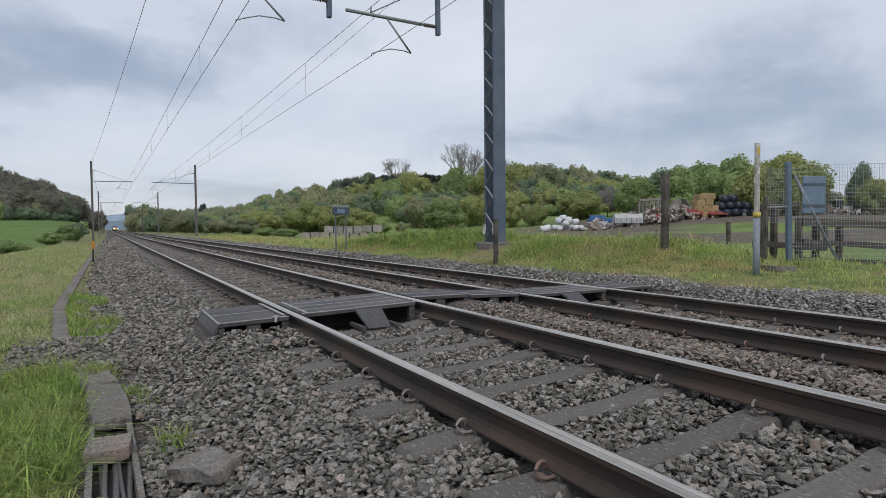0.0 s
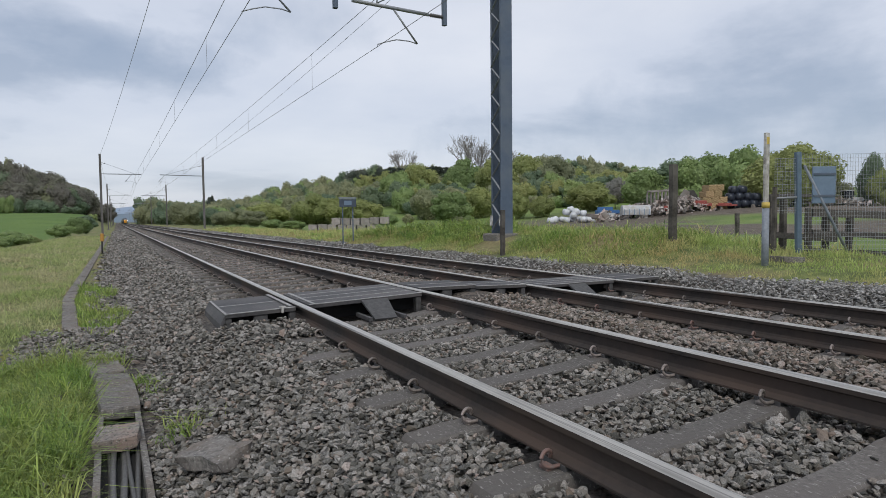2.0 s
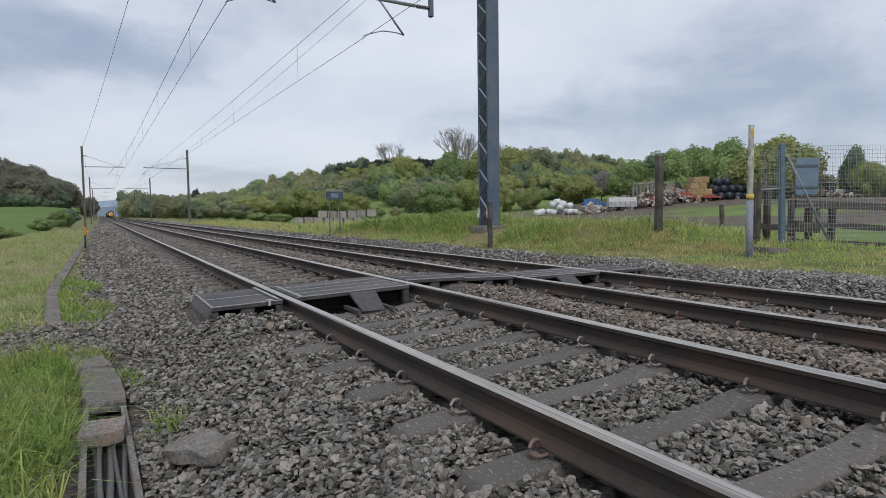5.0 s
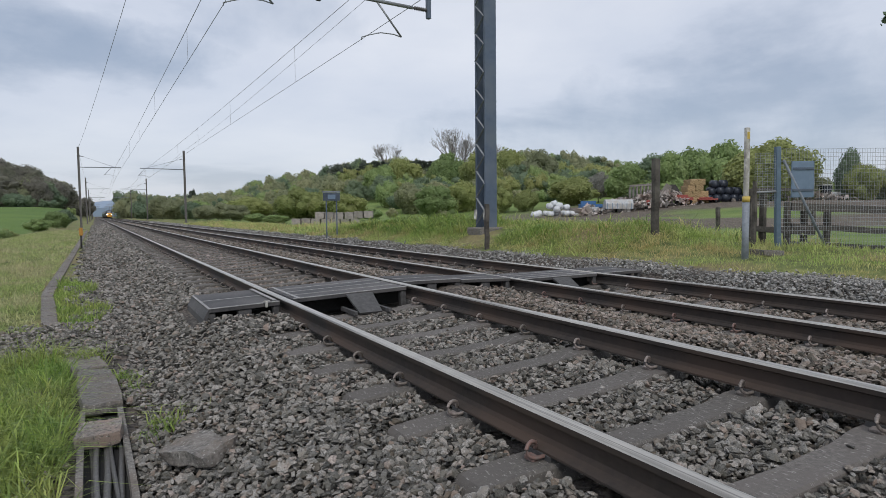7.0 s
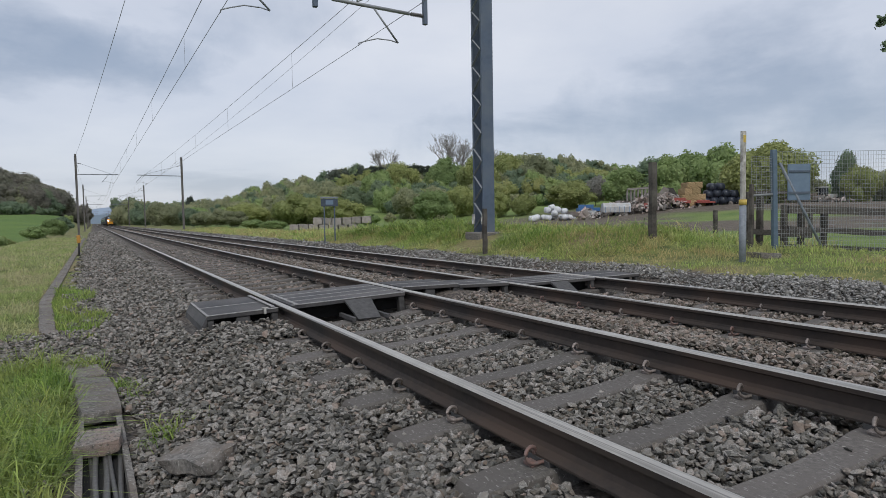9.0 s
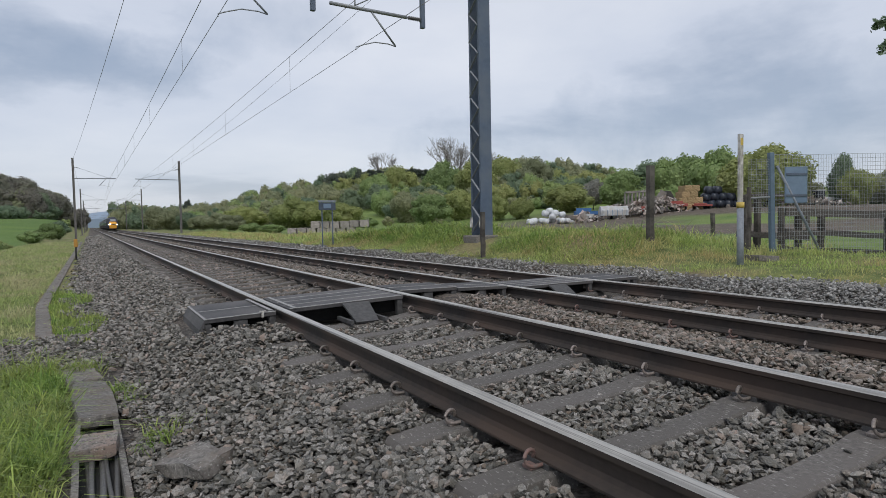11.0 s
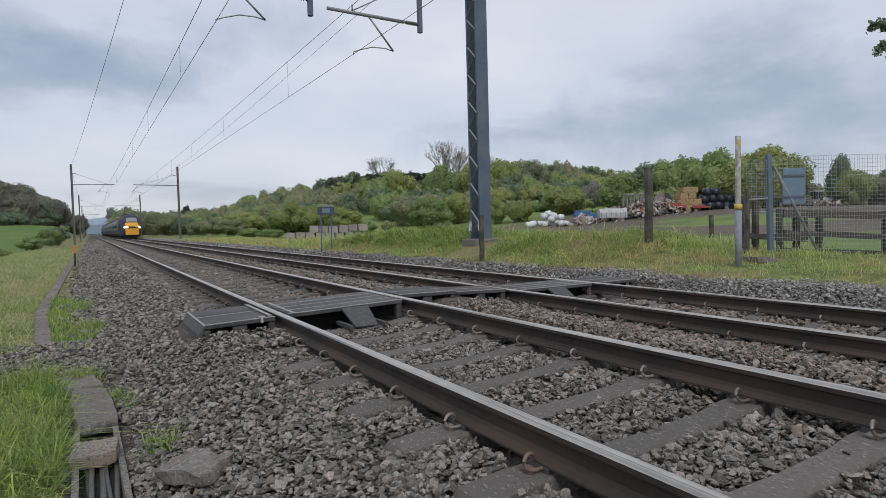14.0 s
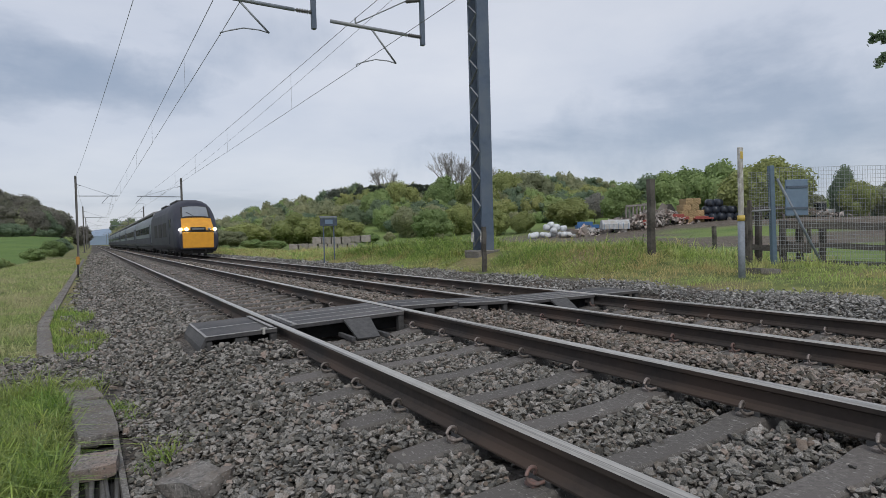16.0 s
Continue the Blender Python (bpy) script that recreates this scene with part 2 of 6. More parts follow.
M_LEAF = [
    leaf_mat("leaf_fresh_green", (0.28, 0.375, 0.15), (0.22, 0.305, 0.125), (0.30, 0.37, 0.155)),
    leaf_mat("leaf_yellow_green", (0.37, 0.41, 0.16), (0.29, 0.335, 0.13), (0.38, 0.39, 0.16)),
    leaf_mat("leaf_dark_green", (0.21, 0.285, 0.18), (0.165, 0.23, 0.15), (0.235, 0.295, 0.18)),
    leaf_mat("leaf_olive_bronze", (0.315, 0.34, 0.20), (0.25, 0.275, 0.165), (0.34, 0.35, 0.20)),
    leaf_mat("leaf_pine", (0.105, 0.13, 0.10), (0.08, 0.10, 0.08), (0.115, 0.135, 0.10)),
]
M_BLOSSOM = leaf_mat("white_blossom", (0.42, 0.41, 0.39), (0.26, 0.25, 0.23), (0.3, 0.32, 0.24))


# ---- mesh helpers ----
def part(name, bm, material, parent=None, label="", smooth=False):
    """Links a bmesh, or a finished mesh, as one object under a thing."""
    if isinstance(bm, bpy.types.Mesh):
        me = bm
    else:
        me = bpy.data.meshes.new(name)
        if smooth:
            for f in bm.faces:
                f.smooth = True
        bm.to_mesh(me)
        bm.free()
    for m in (material if isinstance(material, (list, tuple)) else [material]):
        if m and m.name not in [x.name for x in me.materials if x]:
            me.materials.append(m)
    ob = new(name, me)
    if parent:
        ob.parent = parent
    if label:
        ob["label"] = label
    return ob


def box(bm, x0, x1, y0, y1, z0, z1, bev=0.0, m=None):
    mx = Matrix.Translation(((x0 + x1) / 2, (y0 + y1) / 2, (z0 + z1) / 2)) @ Matrix.Diagonal((x1 - x0, y1 - y0, z1 - z0, 1))
    r = bmesh.ops.create_cube(bm, size=1, matrix=(m @ mx) if m else mx)
    if bev:
        edges = list({e for v in r["verts"] for e in v.link_edges})
        bmesh.ops.bevel(bm, geom=edges, offset=bev, segments=1, affect="EDGES", profile=0.5)
    return bm


def bx(*a, **k):
    return box(bmesh.new(), *a, **k)


def tube(bm, pts, r, n=6, r_end=None, closed_ends=True):
    """A tube along points."""
    pts = [Vector(p) for p in pts]
    rings = []
    for i, p in enumerate(pts):
        d = (pts[min(i + 1, len(pts) - 1)] - pts[max(i - 1, 0)]).normalized()
        ref = Vector((0, 0, 1)) if abs(d.z) < 0.9 else Vector((1, 0, 0))
        u = d.cross(ref).normalized()
        v = d.cross(u)
        rad = r if r_end is None else r + (r_end - r) * i / (len(pts) - 1)
        rings.append([bm.verts.new(p + rad * (math.cos(2 * math.pi * k / n) * u + math.sin(2 * math.pi * k / n) * v)) for k in range(n)])
    for a, b in zip(rings, rings[1:]):
        for k in range(n):
            f = bm.faces.new((a[k], a[(k + 1) % n], b[(k + 1) % n], b[k]))
            f.smooth = n > 4
    if closed_ends:
        bm.faces.new(rings[0][::-1])
        bm.faces.new(rings[-1])
    return bm


def tb(pts, r, n=6, **k):
    return tube(bmesh.new(), pts, r, n, **k)


def np_mesh(name, verts, faces):
    """A mesh from arrays: verts (n, 3), faces (m, 3 or 4)."""
    me = bpy.data.meshes.new(name)
    k = faces.shape[1]
    me.vertices.add(len(verts))
    me.vertices.foreach_set("co", np.ascontiguousarray(verts, dtype=np.float32).ravel())
    me.loops.add(faces.size)
    me.loops.foreach_set("vertex_index", np.ascontiguousarray(faces, dtype=np.int32).ravel())
    me.polygons.add(len(faces))
    me.polygons.foreach_set("loop_start", np.arange(0, faces.size, k, dtype=np.int32))
    me.polygons.foreach_set("use_smooth", np.zeros(len(faces), dtype=bool))
    me.update(calc_edges=True)
    me.validate()
    return me



def rand_rot(n, rng):
    q = rng.normal(size=(n, 4))
    q /= np.linalg.norm(q, axis=1)[:, None]
    w, x, y, z = q.T
    return np.stack([1 - 2 * (y * y + z * z), 2 * (x * y - z * w), 2 * (x * z + y * w),
                     2 * (x * y + z * w), 1 - 2 * (x * x + z * z), 2 * (y * z - x * w),
                     2 * (x * z - y * w), 2 * (y * z + x * w), 1 - 2 * (x * x + y * y)], 1).reshape(n, 3, 3)


def smooth01(a, b, v):
    s = np.clip((v - a) / (b - a), 0, 1)
    return s * s * (3 - 2 * s)


# ---- ground ----
def ground_z(x, y):
    """Height of the land: track bed, cess, verge bank, fields and the two hills."""
    x, y = np.asarray(x, float), np.asarray(y, float)
    z = np.full(np.broadcast(x, y).shape, -0.27)
    z = z - 0.25 * smooth01(-0.65, -1.55, x)
    z = z - (1.1 * smooth01(-5, -12, x) * smooth01(20, 70, y))
    z = z + 0.24 * smooth01(5.4, 6.2, x) + 0.50 * smooth01(6.1, 8.4, x) * (1 - 0.8 * smooth01(14, 30, y)) * (1 - 0.62 * smooth01(9.5, 7.2, y))
    z = z - (0.26 * smooth01(9.4, 12, x) + 0.25 * smooth01(9.8, 15, x) * smooth01(7, 10, y)) * smooth01(42, 24, y)
    z = z + 0.09 * smooth01(1.98, 2.25, x) * smooth01(2.95, 2.7, x)
    z = z + 0.045 * smooth01(0.1, 1.5, x) * smooth01(2.9, 2.1, x)
    z = z + 0.11 * smooth01(-1.5, -0.95, x) * smooth01(0.3, -0.05, x) * smooth01(5.0, 5.9, y) * smooth01(9.0, 7.7, y)
    z = z + 0.09 * smooth01(1.64, 1.85, x) * smooth01(3.33, 3.15, x) * smooth01(5.6, 6.4, y) * smooth01(8.5, 7.8, y)
    z = z + 0.13 * smooth01(15.5, 18, y) * smooth01(30, 23, y) * smooth01(6.5, 7.6, x) * smooth01(12.5, 10, x)
    z = z + 2.0 * smooth01(58, 80, x) * smooth01(15, 45, y)
    z = z + 6.0 * smooth01(80, 260, y) * smooth01(-3.5, -14, x) + 8 * smooth01(240, 420, y) * smooth01(-8, -30, x)
    az, r = np.arctan2(x + 1.7, y), np.hypot(x + 1.7, y)
    hill = smooth01(radians(7), radians(24), az) * (1 - 0.75 * smooth01(radians(50), radians(66), az))
    z = z + 11 * hill * smooth01(150, 330, r) + 3 * smooth01(120, 170, r) * hill
    z = z + 0.05 * np.sin(x * 1.7 + y * 0.6) * smooth01(6.2, 7.5, x) + 0.03 * np.sin(x * 2.3 - y * 1.1) * smooth01(-2.6, -3.4, x)
    return z


def gz(x, y):
    return float(ground_z(x, y))


def grid_mesh(name, xs, ys):
    gx, gy = np.meshgrid(xs, ys)
    v = np.stack([gx, gy, ground_z(gx, gy)], -1).reshape(-1, 3)
    nx, ny = len(xs), len(ys)
    i = (np.arange(ny - 1)[:, None] * nx + np.arange(nx - 1)[None]).ravel()
    me = np_mesh(name, v, np.stack([i, i + 1, i + nx + 1, i + nx], 1))
    me.polygons.foreach_set("use_smooth", np.ones(len(me.polygons), dtype=bool))
    return me


def soil_material():
    """Grass, bare earth and stone bed, told apart by the place on the ground."""
    m = bpy.data.materials.new("ground_cover")
    m.use_nodes = True
    n, l = m.node_tree.nodes, m.node_tree.links
    p = n["Principled BSDF"]
    p.inputs["Roughness"].default_value = 0.95
    co = n.new("ShaderNodeTexCoord")
    sp = n.new("ShaderNodeSeparateXYZ")
    l.new(co.outputs["Object"], sp.inputs[0])

    def noise_of(scale, detail=5.0):
        t = n.new("ShaderNodeTexNoise")
        t.inputs["Scale"].default_value, t.inputs["Detail"].default_value = scale, detail
        l.new(co.outputs["Object"], t.inputs["Vector"])
        return t.outputs[0]

    def rampc(src, stops):
        r = n.new("ShaderNodeValToRGB")
        e = r.color_ramp.elements
        for i, (pos, c) in enumerate(stops):
            q = e[i] if i < 2 else e.new(pos)
            q.position, q.color = pos, (*c, 1)
        l.new(src, r.inputs[0])
        return r.outputs[0]

    def band(src, lo, hi):
        r = n.new("ShaderNodeMapRange")
        r.inputs[1].default_value, r.inputs[2].default_value = lo, hi
        l.new(src, r.inputs[0])
        return r.outputs[0]

    def mix(f, a, b):
        x = n.new("ShaderNodeMix")
        x.data_type = "RGBA"
        l.new(f, x.inputs[0])
        l.new(a, x.inputs[6])
        l.new(b, x.inputs[7])
        return x.outputs[2]

    def mth(op, a, b):
        x = n.new("ShaderNodeMath")
        x.operation = op
        for i, v in enumerate((a, b)):
            if isinstance(v, (int, float)):
                x.inputs[i].default_value = v
            else:
                l.new(v, x.inputs[i])
        return x.outputs[0]

    grass = rampc(noise_of(3.0), [(0.3, (0.075, 0.095, 0.025)), (0.7, (0.22, 0.23, 0.07)), (0.5, (0.13, 0.16, 0.042))])
    dry = rampc(noise_of(9.0), [(0.3, (0.14, 0.12, 0.055)), (0.7, (0.26, 0.22, 0.10))])
    meadow = rampc(noise_of(0.08), [(0.3, (0.07, 0.135, 0.02)), (0.7, (0.11, 0.18, 0.028))])
    # bed darkened in colour to paint the shade in gaps between stones
    bed = rampc(noise_of(24.0, 6.0), [(0.36, (0.03, 0.028, 0.026)), (0.64, (0.17, 0.157, 0.143))])
    bedc = rampc(noise_of(0.5), [(0.4, (0.75, 0.74, 0.73)), (0.6, (1, 0.88, 0.78))])
    mm = n.new("ShaderNodeMix")
    mm.data_type, mm.blend_type = "RGBA", "MULTIPLY"
    mm.inputs[0].default_value = 1
    l.new(bed, mm.inputs[6])
    l.new(bedc, mm.inputs[7])
    earth = rampc(noise_of(1.3), [(0.35, (0.08, 0.065, 0.05)), (0.65, (0.15, 0.122, 0.095))])
    wob = mth("MULTIPLY", mth("SUBTRACT", noise_of(1.6), 0.5), 1.1)
    xs = mth("ADD", sp.outputs[0], wob)
    col = mix(band(noise_of(0.55), 0.48, 0.60), grass, dry)
    far_r = band(mth("ADD", sp.outputs[0], mth("MULTIPLY", wob, 3)), 11, 15)
    yard = mth("MULTIPLY", band(sp.outputs[0], 31, 37), band(noise_of(0.035, 2.0), 0.62, 0.52))
    rough_field = rampc(noise_of(0.25), [(0.3, (0.10, 0.165, 0.035)), (0.7, (0.18, 0.235, 0.06))])
    col = mix(far_r, col, rough_field)
    near_yard = mth("MULTIPLY", yard, band(sp.outputs[1], 95, 80))
    col = mix(near_yard, col, earth)
    col = mix(band(xs, -7, -11), col, meadow)
    ln = n.new("ShaderNodeVectorMath")
    ln.operation = "LENGTH"
    l.new(co.outputs["Object"], ln.inputs[0])
    litter = rampc(noise_of(0.4), [(0.3, (0.05, 0.058, 0.03)), (0.7, (0.10, 0.105, 0.05))])
    col = mix(mth("MULTIPLY", band(ln.outputs["Value"], 178, 190), band(sp.outputs[0], 12, 16)), col, litter)
    stone = mth("MULTIPLY", band(xs, -2.25, -1.95), band(xs, 6.5, 6.25))
    col = mix(stone, col, mm.outputs[2])
    l.new(col, p.inputs["Base Color"])
    bp = n.new("ShaderNodeBump")
    bp.inputs["Strength"].default_value, bp.inputs["Distance"].default_value = 0.9, 0.05
    l.new(noise_of(20.0, 6.0), bp.inputs["Height"])
    l.new(bp.outputs[0], p.inputs["Normal"])
    return m


M_SOIL = soil_material()
xs = np.concatenate([[-2500, -1200, -600, -300, -200], np.arange(-150, -12, 6.0), np.arange(-12, -3, 0.6), np.arange(-3, 10.5, 0.12), np.arange(10.5, 18, 0.6),
                     np.arange(18, 330, 6.0), [400, 600, 1200, 2500]])
ys = np.concatenate([[-1500, -500, -200, -80, -30, -12], np.arange(-6, 16, 0.25), np.arange(16, 60, 1.0), np.arange(60, 460, 6.0), [520, 650, 900, 1400, 2600]])
ground = part("ground", grid_mesh("ground", xs, ys), M_SOIL)
tagged(ground, "grassy verge and stone track bed running to wooded hills", "ground", kind="structure")

# ---- tracks ----
GAUGE, PITCH, SEAT_Y = 1.505, 0.68, 2.0
CANT = 1.8  # degrees by which the near track leans
TRACK_X = (0.0, 3.40)
SLEEPER_TOP = -0.185


def rail_mesh(length):
    half = [(0.0, -0.159), (0.07, -0.159), (0.07, -0.148), (0.022, -0.132), (0.009, -0.112), (0.009, -0.05), (0.034, -0.037), (0.035, -0.012), (0.030, -0.002), (0.018, 0.0), (0.0, 0.0005)]
    prof = half + [(-x, z) for x, z in half[::-1][1:-1]]
    bm = bmesh.new()
    stations = [-8] + list(range(0, 60, 6)) + [80, 120, 200, 320, 480, 700, length]
    rings = [[bm.verts.new((x, y, z)) for x, z in prof] for y in stations]
    n = len(prof)
    for a, b in zip(rings, rings[1:]):
        for k in range(n):
            f = bm.faces.new((a[k], b[k], b[(k + 1) % n], a[(k + 1) % n]))
            zm = (prof[k][1] + prof[(k + 1) % n][1]) / 2
            f.material_index = 1 if zm > -0.008 else 0
    bm.faces.new(rings[0])
    bmesh.ops.recalc_face_normals(bm, faces=bm.faces)
    return bm


def sleeper_mesh():
    """A concrete sleeper: higher at the rail seats, waisted in the middle, sloping ends."""
    bm = bmesh.new()
    st = [(-1.25, 0.085, 0.120, -0.075), (-1.19, 0.095, 0.135, -0.012), (-0.98, 0.098, 0.14, 0.0), (-0.60, 0.098, 0.14, 0.0), (-0.42, 0.09, 0.13, -0.022), (0, 0.085, 0.125, -0.03)]
    st = st + [(-x, a, b, c) for x, a, b, c in st[::-1][1:]]
    rings = []
    for x, top, bot, dz in st:
        rings.append([bm.verts.new((x, y, z)) for y, z in ((-bot, -0.2), (-top - 0.008, dz - 0.012), (-top + 0.006, dz), (top - 0.006, dz), (top + 0.008, dz - 0.012), (bot, -0.2))])
    for a, b in zip(rings, rings[1:]):
        for k in range(6):
            bm.faces.new((a[k], b[k], b[(k + 1) % 6], a[(k + 1) % 6]))
    bm.faces.new(rings[0][::-1])
    bm.faces.new(rings[-1])
    bmesh.ops.recalc_face_normals(bm, faces=bm.faces)
    return bm


def clip_mesh():
    """A bent spring-steel rail clip with its shoulder; the rail foot lies on its +x side."""
    bm = bmesh.new()
    pts = []
    for i in range(15):
        a = radians(-95 - 285 * i / 14)
        pts.append((-0.012 + 0.039 * math.cos(a), 0.004 * i - 0.03, 0.038 + 0.031 * math.sin(a)))
    pts = [(0.055, -0.040, 0.010)] + pts + [(0.045, 0.036, 0.020)]
    tube(bm, pts, 0.0095, 6)
    box(bm, -0.034, 0.010, -0.030, 0.034, -0.012, 0.010, 0.005)
    return bm


me_sleeper = part("tmp", sleeper_mesh(), M_CONC).data
me_clip = part("tmp", clip_mesh(), M_CLIP).data
bpy.data.objects.remove(bpy.data.objects["tmp"])
bpy.data.objects.remove(bpy.data.objects["tmp.001"])
me_clip_red = me_clip.copy()
me_clip_red.materials.clear()
me_clip_red.materials.append(M_CLIP_RED)
me_pad = bx(-0.075, 0.075, -0.075, 0.075, 0, 0.026)
me_pad_ob = part("tmp", me_pad, M_PANEL_SIDE)
me_pad = me_pad_ob.data
bpy.data.objects.remove(me_pad_ob)


def child(name, me, parent, m, material=None):
    ob = new(name, me)
    ob.parent = parent
    ob.matrix_local = m
    return ob


SL_Y = [SEAT_Y + PITCH * k for k in range(-5, 60)]


def build_track(x0, near):
    tr = new("railway_track")
    tr.location = (x0, 0, 0 if near else -0.03)
    tr.rotation_euler.y = -radians(CANT) if near else 0
    tagged(tr, "railway track of polished steel rails on concrete sleepers", "railway track", "parallel tracks", "structure")
    for dx in (0.0, GAUGE):
        r = part("rail", rail_mesh(900), [M_RUST, M_STEEL], tr)
        r.location.x = dx
    for k, y in enumerate(SL_Y):
        jit = random.uniform(-0.006, 0.006)
        s = child("sleeper", me_sleeper, tr, pose(GAUGE / 2 + jit, y, SLEEPER_TOP, 0, 0, random.uniform(-0.5, 0.5)))
        if y < 26:
            for side in (-1, 1):
                sx = side * GAUGE / 2
                child("rail_pad", me_pad, s, pose(sx - jit, 0, 0))
                for q in (-1, 1):
                    red = (near and k == 5 and side < 0 and q < 0) or random.random() < (0.0 if near else 0.22)
                    child("rail_clip", me_clip_red if red else me_clip, s, pose(sx + q * 0.100 - jit, 0, 0.010, 0, 0, 0 if q < 0 else 180))
    tmp = sleeper_mesh()
    base = np.array([v.co[:] for v in tmp.verts])
    fc = [[v.index for v in f.verts] for f in (tmp.verts.index_update() or tmp.faces) if len(f.verts) == 4]
    tmp.free()
    n = 120
    off = np.stack([np.full(n, GAUGE / 2), SL_Y[-1] + PITCH * np.arange(1, n + 1), np.full(n, SLEEPER_TOP)], 1)
    v = (base[None] + off[:, None]).reshape(-1, 3)
    f = (np.array(fc)[None] + (np.arange(n) * len(base))[:, None, None]).reshape(-1, 4)
    far = part("distant_sleepers", np_mesh("distant_sleepers", v, f), M_CONC, tr)
    far["kind"] = "stuff"
    return tr


track_a = build_track(TRACK_X[0], True)
track_b = build_track(TRACK_X[1], False)


# ---- level crossing deck ----
DECK_F, DECK_B = 6.34, 7.50
crossing = new("level_crossing")
# near-black colour that paints the shade in recesses
M_DARK = mat("recess_shade_black", (0.02, 0.02, 0.02), (0.012, 0.012, 0.012), 20, 0.9, 0)
tagged(crossing, "dark ribbed rubber level crossing laid over both tracks", "level crossing")


def deck_panel(x0, x1, y0, y1, ribs, holes, dz, lean):
    """A raised rubber crossing panel with a ribbed top and a skirt with openings."""
    w, l = (x1 - x0) / 2, (y1 - y0) / 2
    d = part("crossing_panel", bx(-w, w, -l, l, 0.110, 0.155, 0.006), M_RUBBER, crossing)
    d.location = ((x0 + x1) / 2, (y0 + y1) / 2, -0.16 + dz)
    d.rotation_euler.y = radians(lean)
    n = 4
    for k in range(ribs):
        yy = -l + (k + 1) * 2 * l / (ribs + 1)
        part("rib", bx(-w + 0.02, w - 0.02, yy - 0.009, yy + 0.009, 0.153, 0.160, 0.003), M_LINE, d)
    part("edge_strip", bx(-w, w, -l - 0.004, -l + 0.02, 0.150, 0.160, 0.003), M_LINE, d)
    for k in range(holes + 1):
        xx = -w + 2 * w * k / holes
        part("support_block", bx(max(-w, xx - 0.07), min(w, xx + 0.07), -l + 0.015, -l + 0.10, -0.08, 0.109, 0.01), M_PANEL_SIDE, d)
    # backing added under the panel, its near-black standing for the shade there
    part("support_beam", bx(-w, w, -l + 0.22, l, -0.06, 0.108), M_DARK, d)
    return d


def deflector(x, y, z):
    bm = bmesh.new()
    a = [(-0.16, 0.0, 0.14), (0.16, 0.0, 0.14), (0.13, -0.34, -0.03), (-0.13, -0.34, -0.03)]
    top = [bm.verts.new(p) for p in a]
    low = [bm.verts.new((p[0], p[1] + 0.012, p[2] - 0.02)) for p in a]
    bm.faces.new(top)
    bm.faces.new(low[::-1])
    for k in range(4):
        bm.faces.new((top[k], low[k], low[(k + 1) % 4], top[(k + 1) % 4]))
    bmesh.ops.recalc_face_normals(bm, faces=bm.faces)
    d = part("deflector_plate", bm, M_PANEL_SIDE, crossing)
    d.location = (x, y, z)
    for s in (-1, 1):
        part("runner", bx(s * 0.20 - 0.02, s * 0.20 + 0.02, -0.40, 0.02, -0.045, 0.0, 0.004), M_PANEL_SIDE, d)
    return d


for x0, x1, y0, y1, h, dz, lean, ribs in ((-0.80, -0.085, DECK_F - 0.06, 7.48, 2, -0.012, -1.8, 1), (0.075, 1.43, DECK_F, DECK_B, 1, 0.024, -1.8, 3), (1.585, 2.42, 6.75, 7.52, 2, 0.045, 0.8, 1),
                                    (2.50, 3.315, 6.86, 7.55, 2, -0.005, 1.8, 1), (3.475, 4.83, 6.72, 7.52, 1, -0.03, 0, 3), (4.985, 5.78, 6.72, 7.52, 2, -0.03, 0, 1)):
    deck_panel(x0, x1, y0, y1, ribs, h, dz, lean)
bracket = part("white_bracket", bx(-0.012, 0.012, -0.02, 0.015, -0.035, 0.03, 0.004), M_WHITE_POST, crossing, "small white-painted bracket")
bracket.location = (-0.235, DECK_F - 0.08, -0.02)
part("arm", bx(-0.035, 0.035, -0.010, 0.010, 0.024, 0.034, 0.003), M_WHITE_POST, bracket)
deflector(0.82, DECK_F - 0.02, -0.13)
deflector(4.10, 6.70, -0.185)
# end ramp at the cess side, with a pale line along its edge
bm = bmesh.new()
pr = [(0.0, 0.125), (0.0, -0.1), (-0.06, -0.1), (-0.05, 0.03)]
ra = [bm.verts.new((x, 0, z)) for x, z in pr]
rb = [bm.verts.new((x, 1.2, z)) for x, z in pr]
bm.faces.new(ra[::-1])
bm.faces.new(rb)
for k in range(4):
    bm.faces.new((ra[k], ra[(k + 1) % 4], rb[(k + 1) % 4], rb[k]))
bmesh.ops.recalc_face_normals(bm, faces=bm.faces)
ramp_ob = part("end_ramp", bm, M_RUBBER, crossing)
ramp_ob.location = (-0.80, 6.28, -0.16)
part("edge_line", bx(-0.004, 0.02, 0.0, 1.2, 0.120, 0.134), M_LINE, ramp_ob)
for xx in (-0.135, 0.125):
    part("edge_line", bx(xx - 0.02, xx + 0.02, DECK_F - 0.02, DECK_B - 0.05, 0.003, 0.009), M_LINE, crossing)

# ---- overhead line ----
WIRE_NEAR, WIRE_FAR = 0.80, 3.94
PORTAL_Y = 13.7
MAST_Y = [73.5, 131.0, 190.0, 249.0, 308.0, 367.0, 426.0, 485.0]


def insulator(name, a, b, parent, r=0.055, n=6):
    a, b = Vector(a), Vector(b)
    bm = tb([a, b], 0.018, 6)
    d = (b - a)
    for k in range(n):
        c = a + d * (0.15 + 0.7 * k / (n - 1))
        q = d.to_track_quat("Z", "Y").to_matrix().to_4x4()
        bmesh.ops.create_cone(bm, cap_ends=True, segments=10, radius1=r, radius2=r * 0.55, depth=d.length * 0.08, matrix=Matrix.Translation(c) @ q)
    return part(name, bm, M_INSUL, parent)


